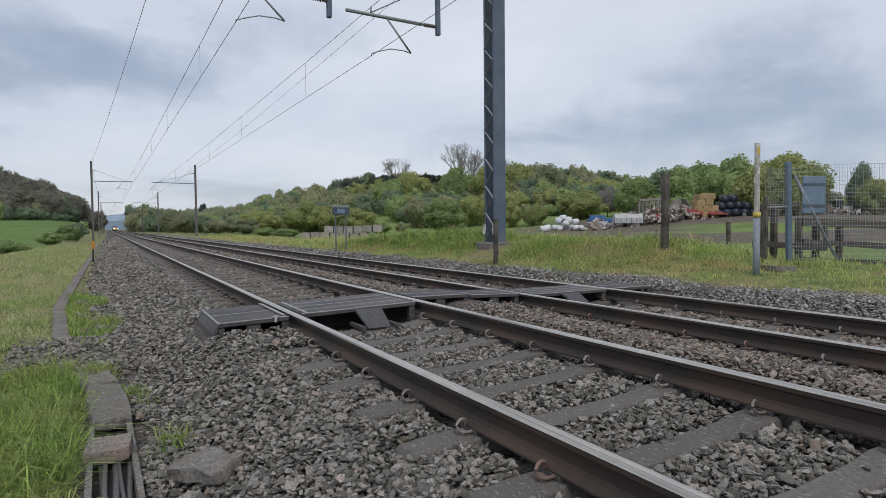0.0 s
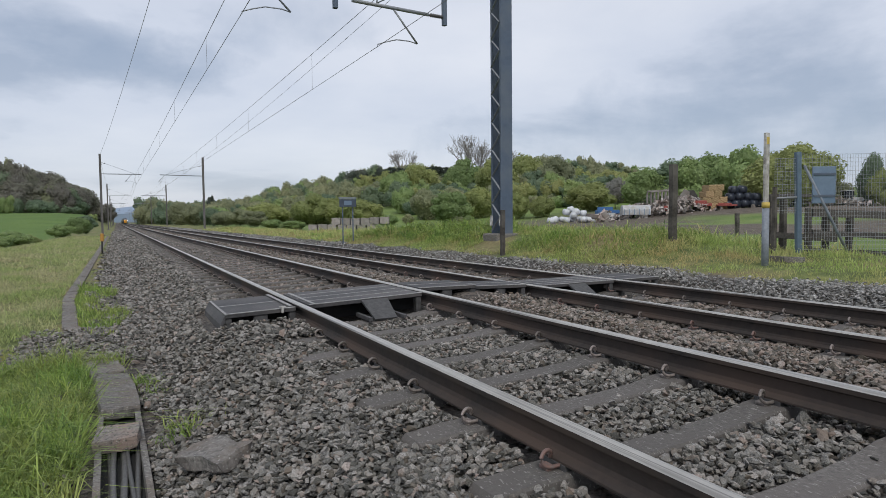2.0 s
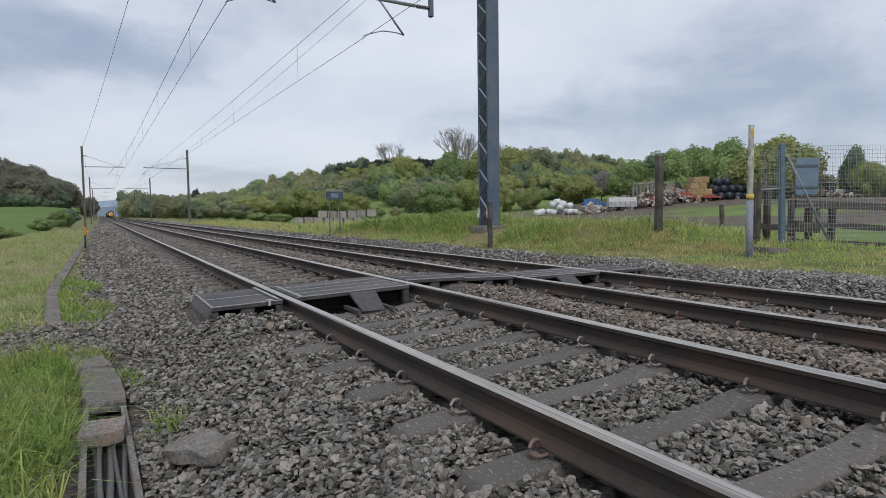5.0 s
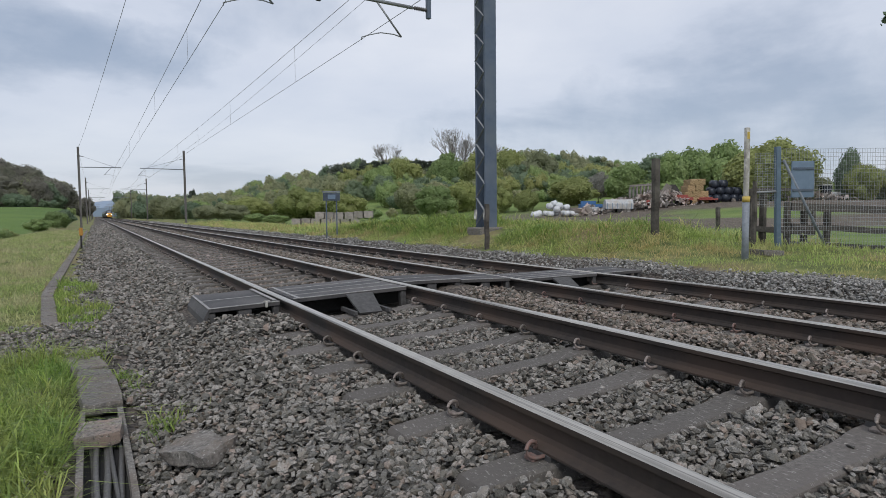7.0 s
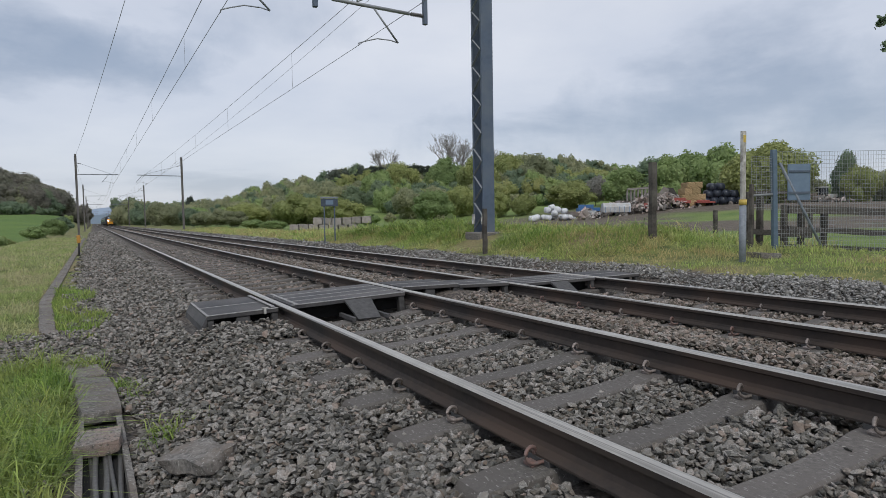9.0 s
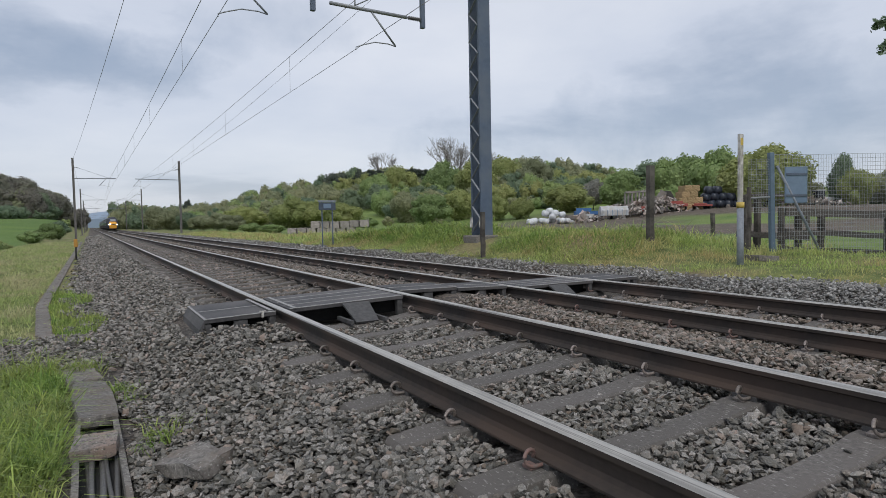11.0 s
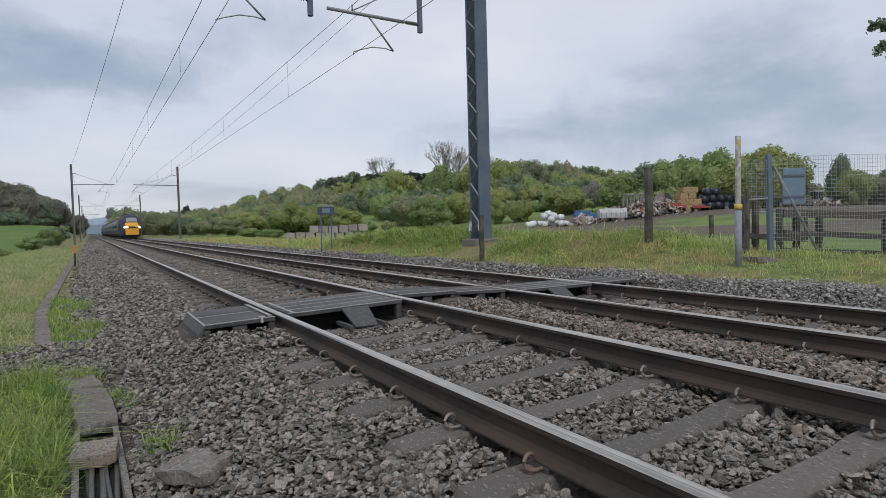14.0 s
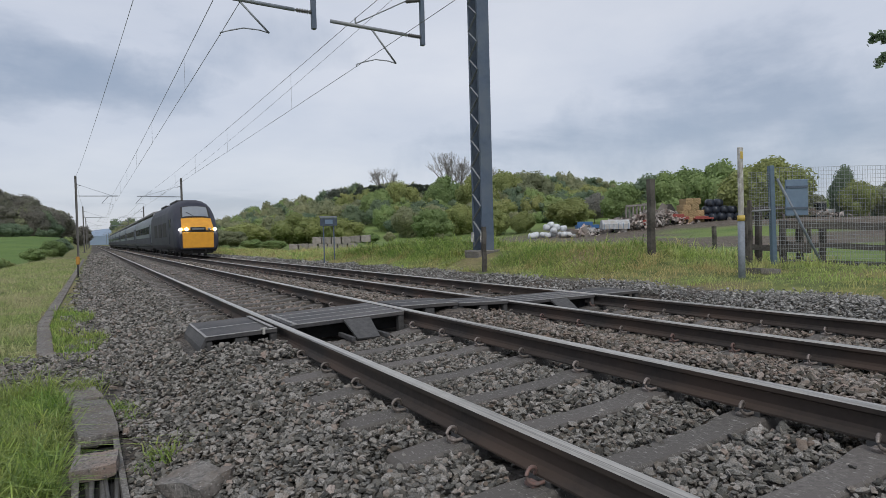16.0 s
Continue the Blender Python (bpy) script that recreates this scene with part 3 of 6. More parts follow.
def cantilever(parent, root_x, reach_x, wire_x, y, z_tube, z_wire, side, stay_z, arm_side=0):
    """side: +1 when the support stands on the +x side of the wire."""
    s = side
    part("bracket_tube", tb([(root_x - s * 0.45, y, z_tube - 0.02), (reach_x, y, z_tube + 0.02)], 0.045, 8), M_GALV, parent)
    insulator("insulator", (root_x - s * 0.03, y, z_tube - 0.02), (root_x - s * 0.46, y, z_tube - 0.02), parent)
    part("stay_wire", tb([(root_x - s * 0.5, y, stay_z - 0.12), (reach_x + s * 0.62, y, z_tube + 0.05)], 0.016, 6), M_GALV, parent)
    insulator("stay_insulator", (root_x - s * 0.03, y, stay_z), (root_x - s * 0.5, y, stay_z - 0.12), parent)
    s = arm_side or side
    low = (wire_x + s * 1.06, y, z_wire + 0.20)
    part("drop_strut", tb([(wire_x + s * 0.42, y, z_tube - 0.02), low], 0.024, 8), M_GALV, parent)
    arm = [low, (wire_x + s * 0.85, y, z_wire + 0.24), (wire_x + s * 0.5, y, z_wire + 0.235), (wire_x + s * 0.2, y, z_wire + 0.14), (wire_x, y, z_wire + 0.06), (wire_x, y, z_wire)]
    part("registration_arm", tb(arm, 0.014, 6), M_GALV, parent)
    part("wire_clamp", tb([(wire_x - s * 0.05 + s * 0.05, y, z_tube + 0.02), (wire_x, y, z_tube + 0.20)], 0.02, 6), M_GALV, parent)


def lattice_mast(x, y, z0, z1):
    """Two plated legs laced together on the track side."""
    m = new("lattice_mast")
    m.location = (x, y, z0)
    h = z1 - z0
    wx, wy = 0.37, 0.50
    for s, nm in ((-1, "front_channel"), (1, "rear_channel")):
        bm = bmesh.new()
        y0 = s * wy / 2
        box(bm, -wx / 2, wx / 2, min(y0, y0 - s * 0.012), max(y0, y0 - s * 0.012), 0, h)
        for e in (-1, 1):
            x0 = e * wx / 2
            box(bm, min(x0, x0 - e * 0.012), max(x0, x0 - e * 0.012), min(y0 - s * 0.012, y0 - s * 0.07), max(y0 - s * 0.012, y0 - s * 0.07), 0, h)
        part(nm, bm, M_MAST, m)
    n = int(h / 0.375)
    for e in (-1, 1):
        for k in range(n):
            za, zb = 0.12 + 0.375 * k, 0.12 + 0.375 * (k + 1)
            ya, yb = (-wy / 2 + 0.04, wy / 2 - 0.04) if k % 2 else (wy / 2 - 0.04, -wy / 2 + 0.04)
            bm = bmesh.new()
            d = Vector((0, yb - ya, zb - za))
            q = d.to_track_quat("Z", "X").to_matrix().to_4x4()
            box(bm, -0.028, 0.028, -0.005, 0.005, -d.length / 2, d.length / 2, m=Matrix.Translation((e * (wx / 2 + 0.006), (ya + yb) / 2, (za + zb) / 2)) @ q @ pose(0, 0, 0, 0, 0, 90))
            part("lacing_bar", bm, M_LACE, m)
    part("base_plinth", bx(-0.42, 0.42, -0.36, 0.36, -0.5, 0.04, 0.03), M_SLAB, m, "weathered concrete plinth")
    for yy in (-wy / 2 + 0.02, wy / 2 - 0.02):
        part("number_plate", bx(-wx / 2 - 0.022, -wx / 2 - 0.014, yy - 0.07, yy + 0.07, 0.26, 0.54, 0.01), M_WHITE_POST, m, "small white plate")
    tagged(m, "tall grey-blue lattice steel mast on the grassy bank", "mast")
    return m


MAST_X = 7.735
lattice_mast(MAST_X, 14.07, gz(MAST_X, 14.07) + 0.06, 9.2)

portal = new("portal_boom")
portal.location = (0, 0, 0)
for zz_ in (7.9, 8.5):
    for yy in (13.78, 14.22):
        part("chord", bx(-0.6, 8.0, yy - 0.04, yy + 0.04, zz_ - 0.04, zz_ + 0.04), M_MAST, portal)
for k in range(13):
    xa = -0.5 + k * 0.62
    part("web_bar", tb([(xa, 13.78, 7.9 + 0.6 * (k % 2)), (xa + 0.62, 13.78, 8.5 - 0.6 * (k % 2))], 0.025, 4), M_MAST, portal)
for rx, wx_, rc in ((5.77, WIRE_FAR, 3.31), (2.90, WIRE_NEAR, 0.25)):
    part("drop_tube", bx(rx - 0.055, rx + 0.055, PORTAL_Y - 0.055, PORTAL_Y + 0.055, 5.80, 8.5, 0.01), M_MAST, portal)
    cantilever(portal, rx, rc, wx_, PORTAL_Y, 6.03 if wx_ > 2 else 6.20, 5.05 if wx_ > 2 else 5.36, 1, 6.95 if wx_ > 2 else 7.1)
tagged(portal, "steel portal beam carrying wire brackets over both tracks", "overhead line support")


M_POST_DULL = mat("weathered_mast_steel", (0.165, 0.158, 0.152), (0.115, 0.11, 0.106), 6, 0.7, 0.1)


def single_mast(x, y, side):
    m = new("overhead_line_mast")
    m.location = (x, y, 0)
    g = gz(x, y) - 0.2
    bm = bmesh.new()
    for s in (-1, 1):
        box(bm, s * 0.095 - 0.01, s * 0.095 + 0.01, -0.11, 0.11, g, 8.1)
    box(bm, -0.085, 0.085, -0.008, 0.008, g, 8.1)
    part("column", bm, M_POST_DULL, m)
    part("footing", bx(-0.35, 0.35, -0.35, 0.35, g - 0.3, g + 0.3, 0.03), M_SLAB, m)
    wire = 3.55 - x if x > 0 else 0.34 - x
    cantilever(m, 0.0, 2.65 - x if x > 0 else 0.85 - x, wire, 0, 6.03, 5.05, side, 7.2, -1)
    tagged(m, "slim grey steel overhead line mast with one bracket arm", "mast", "overhead line masts")


for y in MAST_Y:
    single_mast(7.1, y, 1)
    single_mast(-3.02, y, -1)


def wire_run(name, label, pts, r=0.009, sag=0.0, segs=10):
    """A wire from support to support, with a sag in each span."""
    bm = bmesh.new()
    out = []
    for (a, b) in zip(pts, pts[1:]):
        a, b = Vector(a), Vector(b)
        for k in range(segs):
            u = k / segs
            p = a.lerp(b, u)
            p.z -= sag * 4 * u * (1 - u)
            out.append(p)
    out.append(Vector(pts[-1]))
    tube(bm, out, r, 4)
    ob = part(name, bm, M_WIRE)
    tagged(ob, label, "wire", "overhead wires")
    return out


SUP = [PORTAL_Y] + MAST_Y
for wx0, wx1, zc in ((WIRE_NEAR, 0.36, 5.38), (WIRE_FAR, 3.5, 5.06)):
    top0 = 6.30 if wx0 < 2 else 6.16
    cpts = [(wx0, -46, zc)] + [((wx0 if k == 0 else wx1 + (0.0 if k % 2 else 0.4)), y, zc if k == 0 else 5.06) for k, y in enumerate(SUP)]
    mpts = [(wx0, -46, top0 + 0.1)] + [((wx0 if k == 0 else wx1 + (0.0 if k % 2 else 0.4)), y, top0 + 0.05 if k == 0 else 6.22) for k, y in enumerate(SUP)]
    wire_run("contact_wire", "thin dark contact wire hung above the track", cpts, 0.0075)
    wire_run("catenary_wire", "thin dark catenary wire above the contact wire", mpts, 0.0085, 0.16)
    for (a, b), (c, d) in zip(zip(cpts, cpts[1:]), zip(mpts, mpts[1:])):
        for u in ((0.09, 0.26, 0.42, 0.58, 0.74, 0.91) if a[1] < 80 else ()):
            p, q = Vector(a).lerp(Vector(b), u), Vector(c).lerp(Vector(d), u)
            q.z -= 0.16 * 4 * u * (1 - u)
            tagged(part("dropper", tb([p, q], 0.004, 4), M_WIRE), "thin vertical dropper wire between two overhead wires", "wire", "droppers")
wire_run("earth_wire", "thin dark earth wire running from mast to mast", [(7.5, -40, 9.3), (7.4, PORTAL_Y, 9.15)] + [(7.1, y, 8.05) for y in MAST_Y], 0.009, 0.25)
wire_run("earth_wire", "thin dark earth wire running from mast to mast", [(-0.05, -40, 8.8), (-0.05, PORTAL_Y, 8.6)] + [(-3.02, y, 7.9) for y in MAST_Y], 0.009, 0.35)

# ---- train ----
M_NAVY = mat("navy_train_paint", (0.020, 0.022, 0.040), (0.014, 0.016, 0.030), 2, 0.6, 0.02, coarse=(0.035, 0.037, 0.052))
M_SILVER = mat("silver_grey_train_paint", (0.20, 0.225, 0.25), (0.15, 0.17, 0.19), 2, 0.45, 0.02)
M_ROOF = mat("dirty_train_roof", (0.26, 0.265, 0.275), (0.18, 0.18, 0.185), 2, 0.7, 0.1)
M_NOSE = mat("train_warning_yellow", (0.72, 0.34, 0.028), (0.62, 0.28, 0.025), 3, 0.4, 0.02)
M_GLASS = mat("dark_window_glass", (0.03, 0.036, 0.045), (0.02, 0.025, 0.032), 2, 0.08, 0)
# pale base colour paints the sky's reflection onto the glass
M_SCREEN = mat("sky_sheen_glass", (0.26, 0.285, 0.31), (0.22, 0.24, 0.265), 2, 0.06, 0)
M_UNDER = mat("sooty_underframe", (0.035, 0.033, 0.032), (0.02, 0.02, 0.02), 8, 0.8, 0.3)
M_LAMP = glow("lit_headlamp", (1.0, 0.93, 0.78), 30)


def section(w, z0, z1, n=11):
    """Round-roofed cross-section: from one sill over the roof to the other."""
    pts = [(-w * 0.90, z0), (-w * 0.985, z0 + 0.30)]
    hs = z1 - (z1 - z0) * 0.40
    pts.append((-w, hs - 0.25))
    pts.append((-w * 0.985, hs))
    for k in range(1, n):
        a = math.pi - math.pi * k / n
        c, q = math.cos(a), math.sin(a)
        pts.append((w * 0.985 * math.copysign(abs(c) ** 0.82, c), hs + (z1 - hs) * abs(q) ** 0.86))
    return pts + [(w * 0.985, hs), (w, hs - 0.25), (w * 0.985, z0 + 0.30), (w * 0.90, z0)]


def loft(stations):
    bm = bmesh.new()
    rings = [[bm.verts.new((x, y, z)) for x, z in section(w, z0, z1)] for y, w, z0, z1 in stations]
    n = len(rings[0])
    for a, b in zip(rings, rings[1:]):
        for k in range(n):
            f = bm.faces.new((a[k], b[k], b[(k + 1) % n], a[(k + 1) % n]))
            f.smooth = True
    bm.faces.new(rings[0])
    bm.faces.new(rings[-1][::-1])
    bmesh.ops.recalc_face_normals(bm, faces=bm.faces)
    return bm


NOSE = [(0.0, 1.14, 0.52, 1.66), (0.12, 1.24, 0.46, 1.86), (0.4, 1.29, 0.44, 2.10), (0.75, 1.32, 0.42, 2.40), (1.0, 1.335, 0.32, 2.66), (1.45, 1.35, 0.35, 3.20), (1.9, 1.36, 0.4, 3.54), (2.6, 1.37, 0.5, 3.80), (4.0, 1.37, 0.5, 3.88)]


def nose_z(y):
    return float(np.interp(y, [s[0] for s in NOSE], [s[3] for s in NOSE]))


def sloped(y0, y1, w0, w1, lift, drop, n=4):
    """A panel that follows the slope of the nose."""
    bm = bmesh.new()
    rows = []
    for k in range(n + 1):
        y = y0 + (y1 - y0) * k / n
        w = w0 + (w1 - w0) * k / n
        rows.append([bm.verts.new((w * u, y - 0.03, nose_z(y) + lift - drop * abs(u) ** 3)) for u in (-1, -0.75, -0.4, 0, 0.4, 0.75, 1)])
    for a, b in zip(rows, rows[1:]):
        for k in range(6):
            bm.faces.new((a[k], a[k + 1], b[k + 1], b[k]))
    r = bmesh.ops.extrude_face_region(bm, geom=bm.faces[:])
    for v in r["geom"]:
        if isinstance(v, bmesh.types.BMVert):
            v.co += Vector((0, 0.10, -0.10))
    bmesh.ops.recalc_face_normals(bm, faces=bm.faces)
    return bm


def bogie(parent, y, wheels=(-1.3, 1.3)):
    b = part("bogie", bx(-1.15, 1.15, -2.0, 2.0, 0.35, 0.75, 0.05), M_UNDER, parent)
    b.location.y = y
    for wy in wheels:
        bm = bmesh.new()
        for s in (-1, 1):
            bmesh.ops.create_cone(bm, cap_ends=True, segments=20, radius1=0.47, radius2=0.45, depth=0.13, matrix=Matrix.Translation((s * 0.75, 0, 0.465)) @ pose(0, 0, 0, 0, 90, 0))
        tube(bm, [(-0.75, 0, 0.465), (0.75, 0, 0.465)], 0.08, 8)
        w = part("wheelset", bm, M_UNDER, b)
        w.location.y = wy


def power_car():
    t = new("power_car")
    part("body", loft(NOSE + [(17.6, 1.37, 0.5, 3.88)]), M_NAVY, t, "dark navy painted body")
    part("front_panel", bx(-0.94, 0.94, -0.045, 0.1, 0.56, 1.60, 0.05), M_NOSE, t, "yellow warning panel")
    part("upper_front_panel", sloped(0.02, 0.84, 0.97, 0.90, 0.045, 0.06), M_NOSE, t, "yellow sloping panel")
    part("windscreen_frame", sloped(0.87, 1.58, 0.90, 0.84, 0.045, 0.10), M_UNDER, t)
    part("windscreen", sloped(0.94, 1.50, 0.79, 0.74, 0.065, 0.07), M_SCREEN, t, "large raked windscreen")
    part("wiper", tb([(-0.1, 0.88, 2.62), (-0.55, 1.12, 2.92)], 0.02, 4), M_UNDER, t)
    part("lamp_recess", bx(-0.46, 0.46, -0.05, 0.4, 1.66, 1.90, 0.03), M_UNDER, t)
    part("grille", bx(-0.36, 0.36, -0.065, -0.048, 1.74, 1.82, 0.004), M_SILVER, t)
    part("panel_gap", bx(-0.95, 0.95, -0.03, 0.1, 1.605, 1.635), M_UNDER, t)
    for s in (-1, 1):
        part("headlamp", bx(s * 0.68 - 0.11, s * 0.68 + 0.11, -0.06, 0.30, 1.68, 1.86, 0.07), M_LAMP if s < 0 else M_SCREEN, t, "lit white headlamp" if s < 0 else "unlit headlamp")
        part("marker_lamp", bx(s * 1.03 - 0.10, s * 1.03 + 0.10, -0.03, 0.34, 1.68, 1.85, 0.07), M_LAMP, t, "lit white lamp")
        part("buffer_pipe", tb([(s * 0.42, 0.18, 0.15), (s * 0.42, 0.18, 0.56)], 0.07, 8), M_UNDER, t)
        part("cab_window", bx(s * 1.35 - 0.02, s * 1.35 + 0.03, 2.4, 3.0, 1.95, 2.5, 0.02), M_GLASS, t)
        part("cab_door", bx(s * 1.37 - 0.02, s * 1.37 + 0.015, 3.3, 3.95, 0.85, 2.5, 0.01), M_NAVY, t)
        for y0 in (5.2, 8.4, 12.0):
            part("side_grille", bx(s * 1.37 - 0.02, s * 1.37 + 0.015, y0, y0 + 2.2, 1.35, 2.35, 0.01), M_UNDER, t)
    part("roof_vent", bx(-0.7, 0.7, 5.0, 9.0, 3.75, 3.93, 0.04), M_UNDER, t)
    part("roof_fan_cover", bx(-0.75, 0.75, 11.5, 15.0, 3.75, 3.92, 0.04), M_UNDER, t)
    part("snow_plough", bx(-0.95, 0.95, 0.35, 0.55, 0.22, 0.46, 0.03), M_UNDER, t)
    part("valance", bx(-1.08, 1.08, 0.15, 3.8, 0.42, 0.62, 0.05), M_UNDER, t)
    part("fuel_tank", bx(-1.2, 1.2, 6.2, 10.6, 0.3, 0.6, 0.06), M_UNDER, t)
    bogie(t, 3.7)
    bogie(t, 14.0)
    tagged(t, "navy diesel power car with yellow nose and lit headlamps", "locomotive")
    return t


def coach():
    t = new("passenger_coach")
    part("body", loft([(0.15, 1.30, 0.75, 3.70), (0.3, 1.37, 0.70, 3.80), (22.5, 1.37, 0.70, 3.80), (22.65, 1.30, 0.75, 3.70)]), M_SILVER, t, "silver-grey painted body")
    part("lower_stripe", bx(-1.385, 1.385, 0.4, 22.4, 0.9, 1.45), M_NAVY, t)
    for s in (-1, 1):
        for k in range(8):
            y0 = 2.2 + k * 2.4
            part("window", bx(s * 1.37 - 0.03, s * 1.37 + 0.018, y0, y0 + 1.75, 1.80, 2.45, 0.01), M_GLASS, t)
        for y0 in (0.7, 21.1):
            part("door", bx(s * 1.37 - 0.02, s * 1.37 + 0.02, y0, y0 + 0.8, 0.95, 2.6, 0.01), M_NAVY, t)
    part("roof_skin", loft([(0.4, 1.20, 3.30, 3.815), (22.4, 1.20, 3.30, 3.815)]), M_ROOF, t)
    part("underframe", bx(-1.15, 1.15, 4.5, 18.0, 0.35, 0.78, 0.05), M_UNDER, t)
    part("gangway", bx(-0.5, 0.5, -0.15, 0.2, 0.9, 3.2, 0.03), M_UNDER, t)
    bogie(t, 3.4)
    bogie(t, 19.4)
    tagged(t, "silver-grey passenger coach with dark windows, coupled in train", "railway coach", "coaches of the train")
    return t


TRAIN_X = TRACK_X[1] + GAUGE / 2
train = [(power_car(), 0.0)]
first = coach()
train.append((first, 17.8))
for k in range(1, 7):
    train.append((copy_thing(first, pose(0, 0, 0)), 17.8 + 23.0 * k))


# ---- ballast ----
def trough_x(y):
    """Centre line of the cable trough in the cess."""
    return np.interp(y, [0, 5.4, 7.0, 9.5, 13, 30, 80, 900], [-1.74, -1.77, -1.95, -2.33, -2.55, -2.52, -2.5, -2.5])


def stone_variants(count, rng, corners):
    """Angular broken stones about one unit long: hulls of a few corners."""
    out = []
    for k in range(count):
        bm = bmesh.new()
        for j in range(corners):
            h = 1 - (2 * j + 1) / corners
            a = 2.39996 * j + rng.normal(0, 0.30)
            h = min(0.95, max(-0.95, h + rng.normal(0, 0.12)))
            q = math.sqrt(1 - h * h)
            d = Vector((q * math.cos(a), h, q * math.sin(a))) * 0.5 * rng.uniform(0.86, 1.16)
            bm.verts.new((d.x, d.y * 1.15, d.z * 0.9))
        bmesh.ops.convex_hull(bm, input=bm.verts[:])
        bmesh.ops.delete(bm, geom=[q for q in bm.verts if not q.link_faces], context="VERTS")
        v = np.array([q.co[:] for q in bm.verts])
        bm.verts.index_update()
        out.append((v * rng.uniform([1.0, 0.72, 0.42], [1.5, 1.02, 0.76]), np.array([[q.index for q in t.verts] for t in bm.faces])))
        bm.free()
    return out


def free_of_track(x, y, rng):
    ok = np.ones(len(x), bool)
    for x0 in TRACK_X:
        in_sl = (x > x0 - 0.50) & (x < x0 + 2.0)
        ph = np.abs((y - SEAT_Y + PITCH / 2) % PITCH - PITCH / 2)
        edge = ((x < x0 - 0.36) | (x > x0 + 1.86))
        covered = (x0 > 1) & ((x > x0 + 1.7) | (x < x0 - 0.25))
        ok &= ~(in_sl & (ph < 0.112) & ~covered) | (rng.random(len(x)) < np.where(edge, 0.10, 0.015))
        for rx in (x0, x0 + GAUGE):
            ok &= np.abs(x - rx) > 0.075
    ok &= ~((x > -0.97) & (x < 5.85) & (y > 6.26) & (y < 7.6))
    ok &= (np.abs(x - trough_x(y)) > 0.16) | ((y > 6.9) & (y < 9.0))
    return ok


def stones_at(x0, x1, y0, y1, density, rng):
    n = int((x1 - x0) * (y1 - y0) * density)
    x, y = rng.uniform(x0, x1, n), rng.uniform(y0, y1, n)
    keep = free_of_track(x, y, rng)
    spill = (y > 6.8) & (y < 9.2)
    left = np.where(spill, -2.75, np.where(y < 6.8, -1.62, np.minimum(trough_x(y) + 0.35, -1.75)) + 0.12 * np.sin(y * 3.1))
    keep &= (x > left) | (rng.random(n) < 0.06 * (x > left - 0.5))
    keep &= x < 6.25 + 0.22 * np.sin(y * 1.9) + rng.normal(0, 0.14, n)
    return x[keep], y[keep]


def stone_field(x, y, size, variants, rng, layers=0.022):
    """One stretch of ballast: rusty between the tracks, clean on the far shoulder, grey elsewhere."""
    brown = ((x > 1.7) & (x < 5.1)) | ((x > -0.2) & (x < 1.7) & (y > 8))
    brown = brown ^ (rng.random(len(x)) < 0.15)
    pale = x + rng.normal(0, 0.12, len(x)) > 5.25
    for sel, m in ((~brown & ~pale, M_STONE), (brown & ~pale, M_STONE_BROWN), (pale, M_STONE_PALE)):
        if sel.sum() > 20:
            stone_heap("ballast", x[sel], y[sel], size * (0.85 if m is M_STONE_PALE else 1.0), variants, rng, layers, m)


def stone_heap(name, x, y, size, variants, rng, layers, material):
    n = len(x)
    which = rng.integers(0, len(variants), n)
    s = size * np.exp(rng.normal(0, 0.26, n))
    tilt = rng.normal(0, 0.48, (n, 2))
    a = rng.uniform(0, 2 * math.pi, n)
    ca, sa = np.cos(a), np.sin(a)
    rz = np.zeros((n, 3, 3))
    rz[:, 0, 0], rz[:, 0, 1], rz[:, 1, 0], rz[:, 1, 1], rz[:, 2, 2] = ca, -sa, sa, ca, 1
    cx, sx, cy, sy = np.cos(tilt[:, 0]), np.sin(tilt[:, 0]), np.cos(tilt[:, 1]), np.sin(tilt[:, 1])
    rx = np.zeros((n, 3, 3))
    rx[:, 0, 0], rx[:, 1, 1], rx[:, 1, 2], rx[:, 2, 1], rx[:, 2, 2] = 1, cx, -sx, sx, cx
    ry = np.zeros((n, 3, 3))
    ry[:, 0, 0], ry[:, 0, 2], ry[:, 1, 1], ry[:, 2, 0], ry[:, 2, 2] = cy, sy, 1, -sy, cy
    rot = rz @ rx @ ry
    z = ground_z(x, y) + rng.uniform(0.0, layers * 2, n) + 0.008
    vs, fs, base = [], [], 0
    for k, (v, f) in enumerate(variants):
        sel = which == k
        m = int(sel.sum())
        if not m:
            continue
        w = np.einsum("nij,vj->nvi", rot[sel], v) * s[sel][:, None, None] + np.stack([x[sel], y[sel], z[sel]], 1)[:, None]
        vs.append(w.reshape(-1, 3))
        fs.append((f[None] + (np.arange(m) * len(v))[:, None, None]).reshape(-1, 3) + base)
        base += m * len(v)
    ob = part(name, np_mesh(name, np.concatenate(vs), np.concatenate(fs)), material)
    tagged(ob, {M_STONE: "loose angular grey ballast stones beside the sleepers", M_STONE_BROWN: "loose rusty brown ballast stones between the rails", M_STONE_PALE: "clean pale ballast stones on the shoulder"}[material], "ballast", kind="stuff")
    return ob


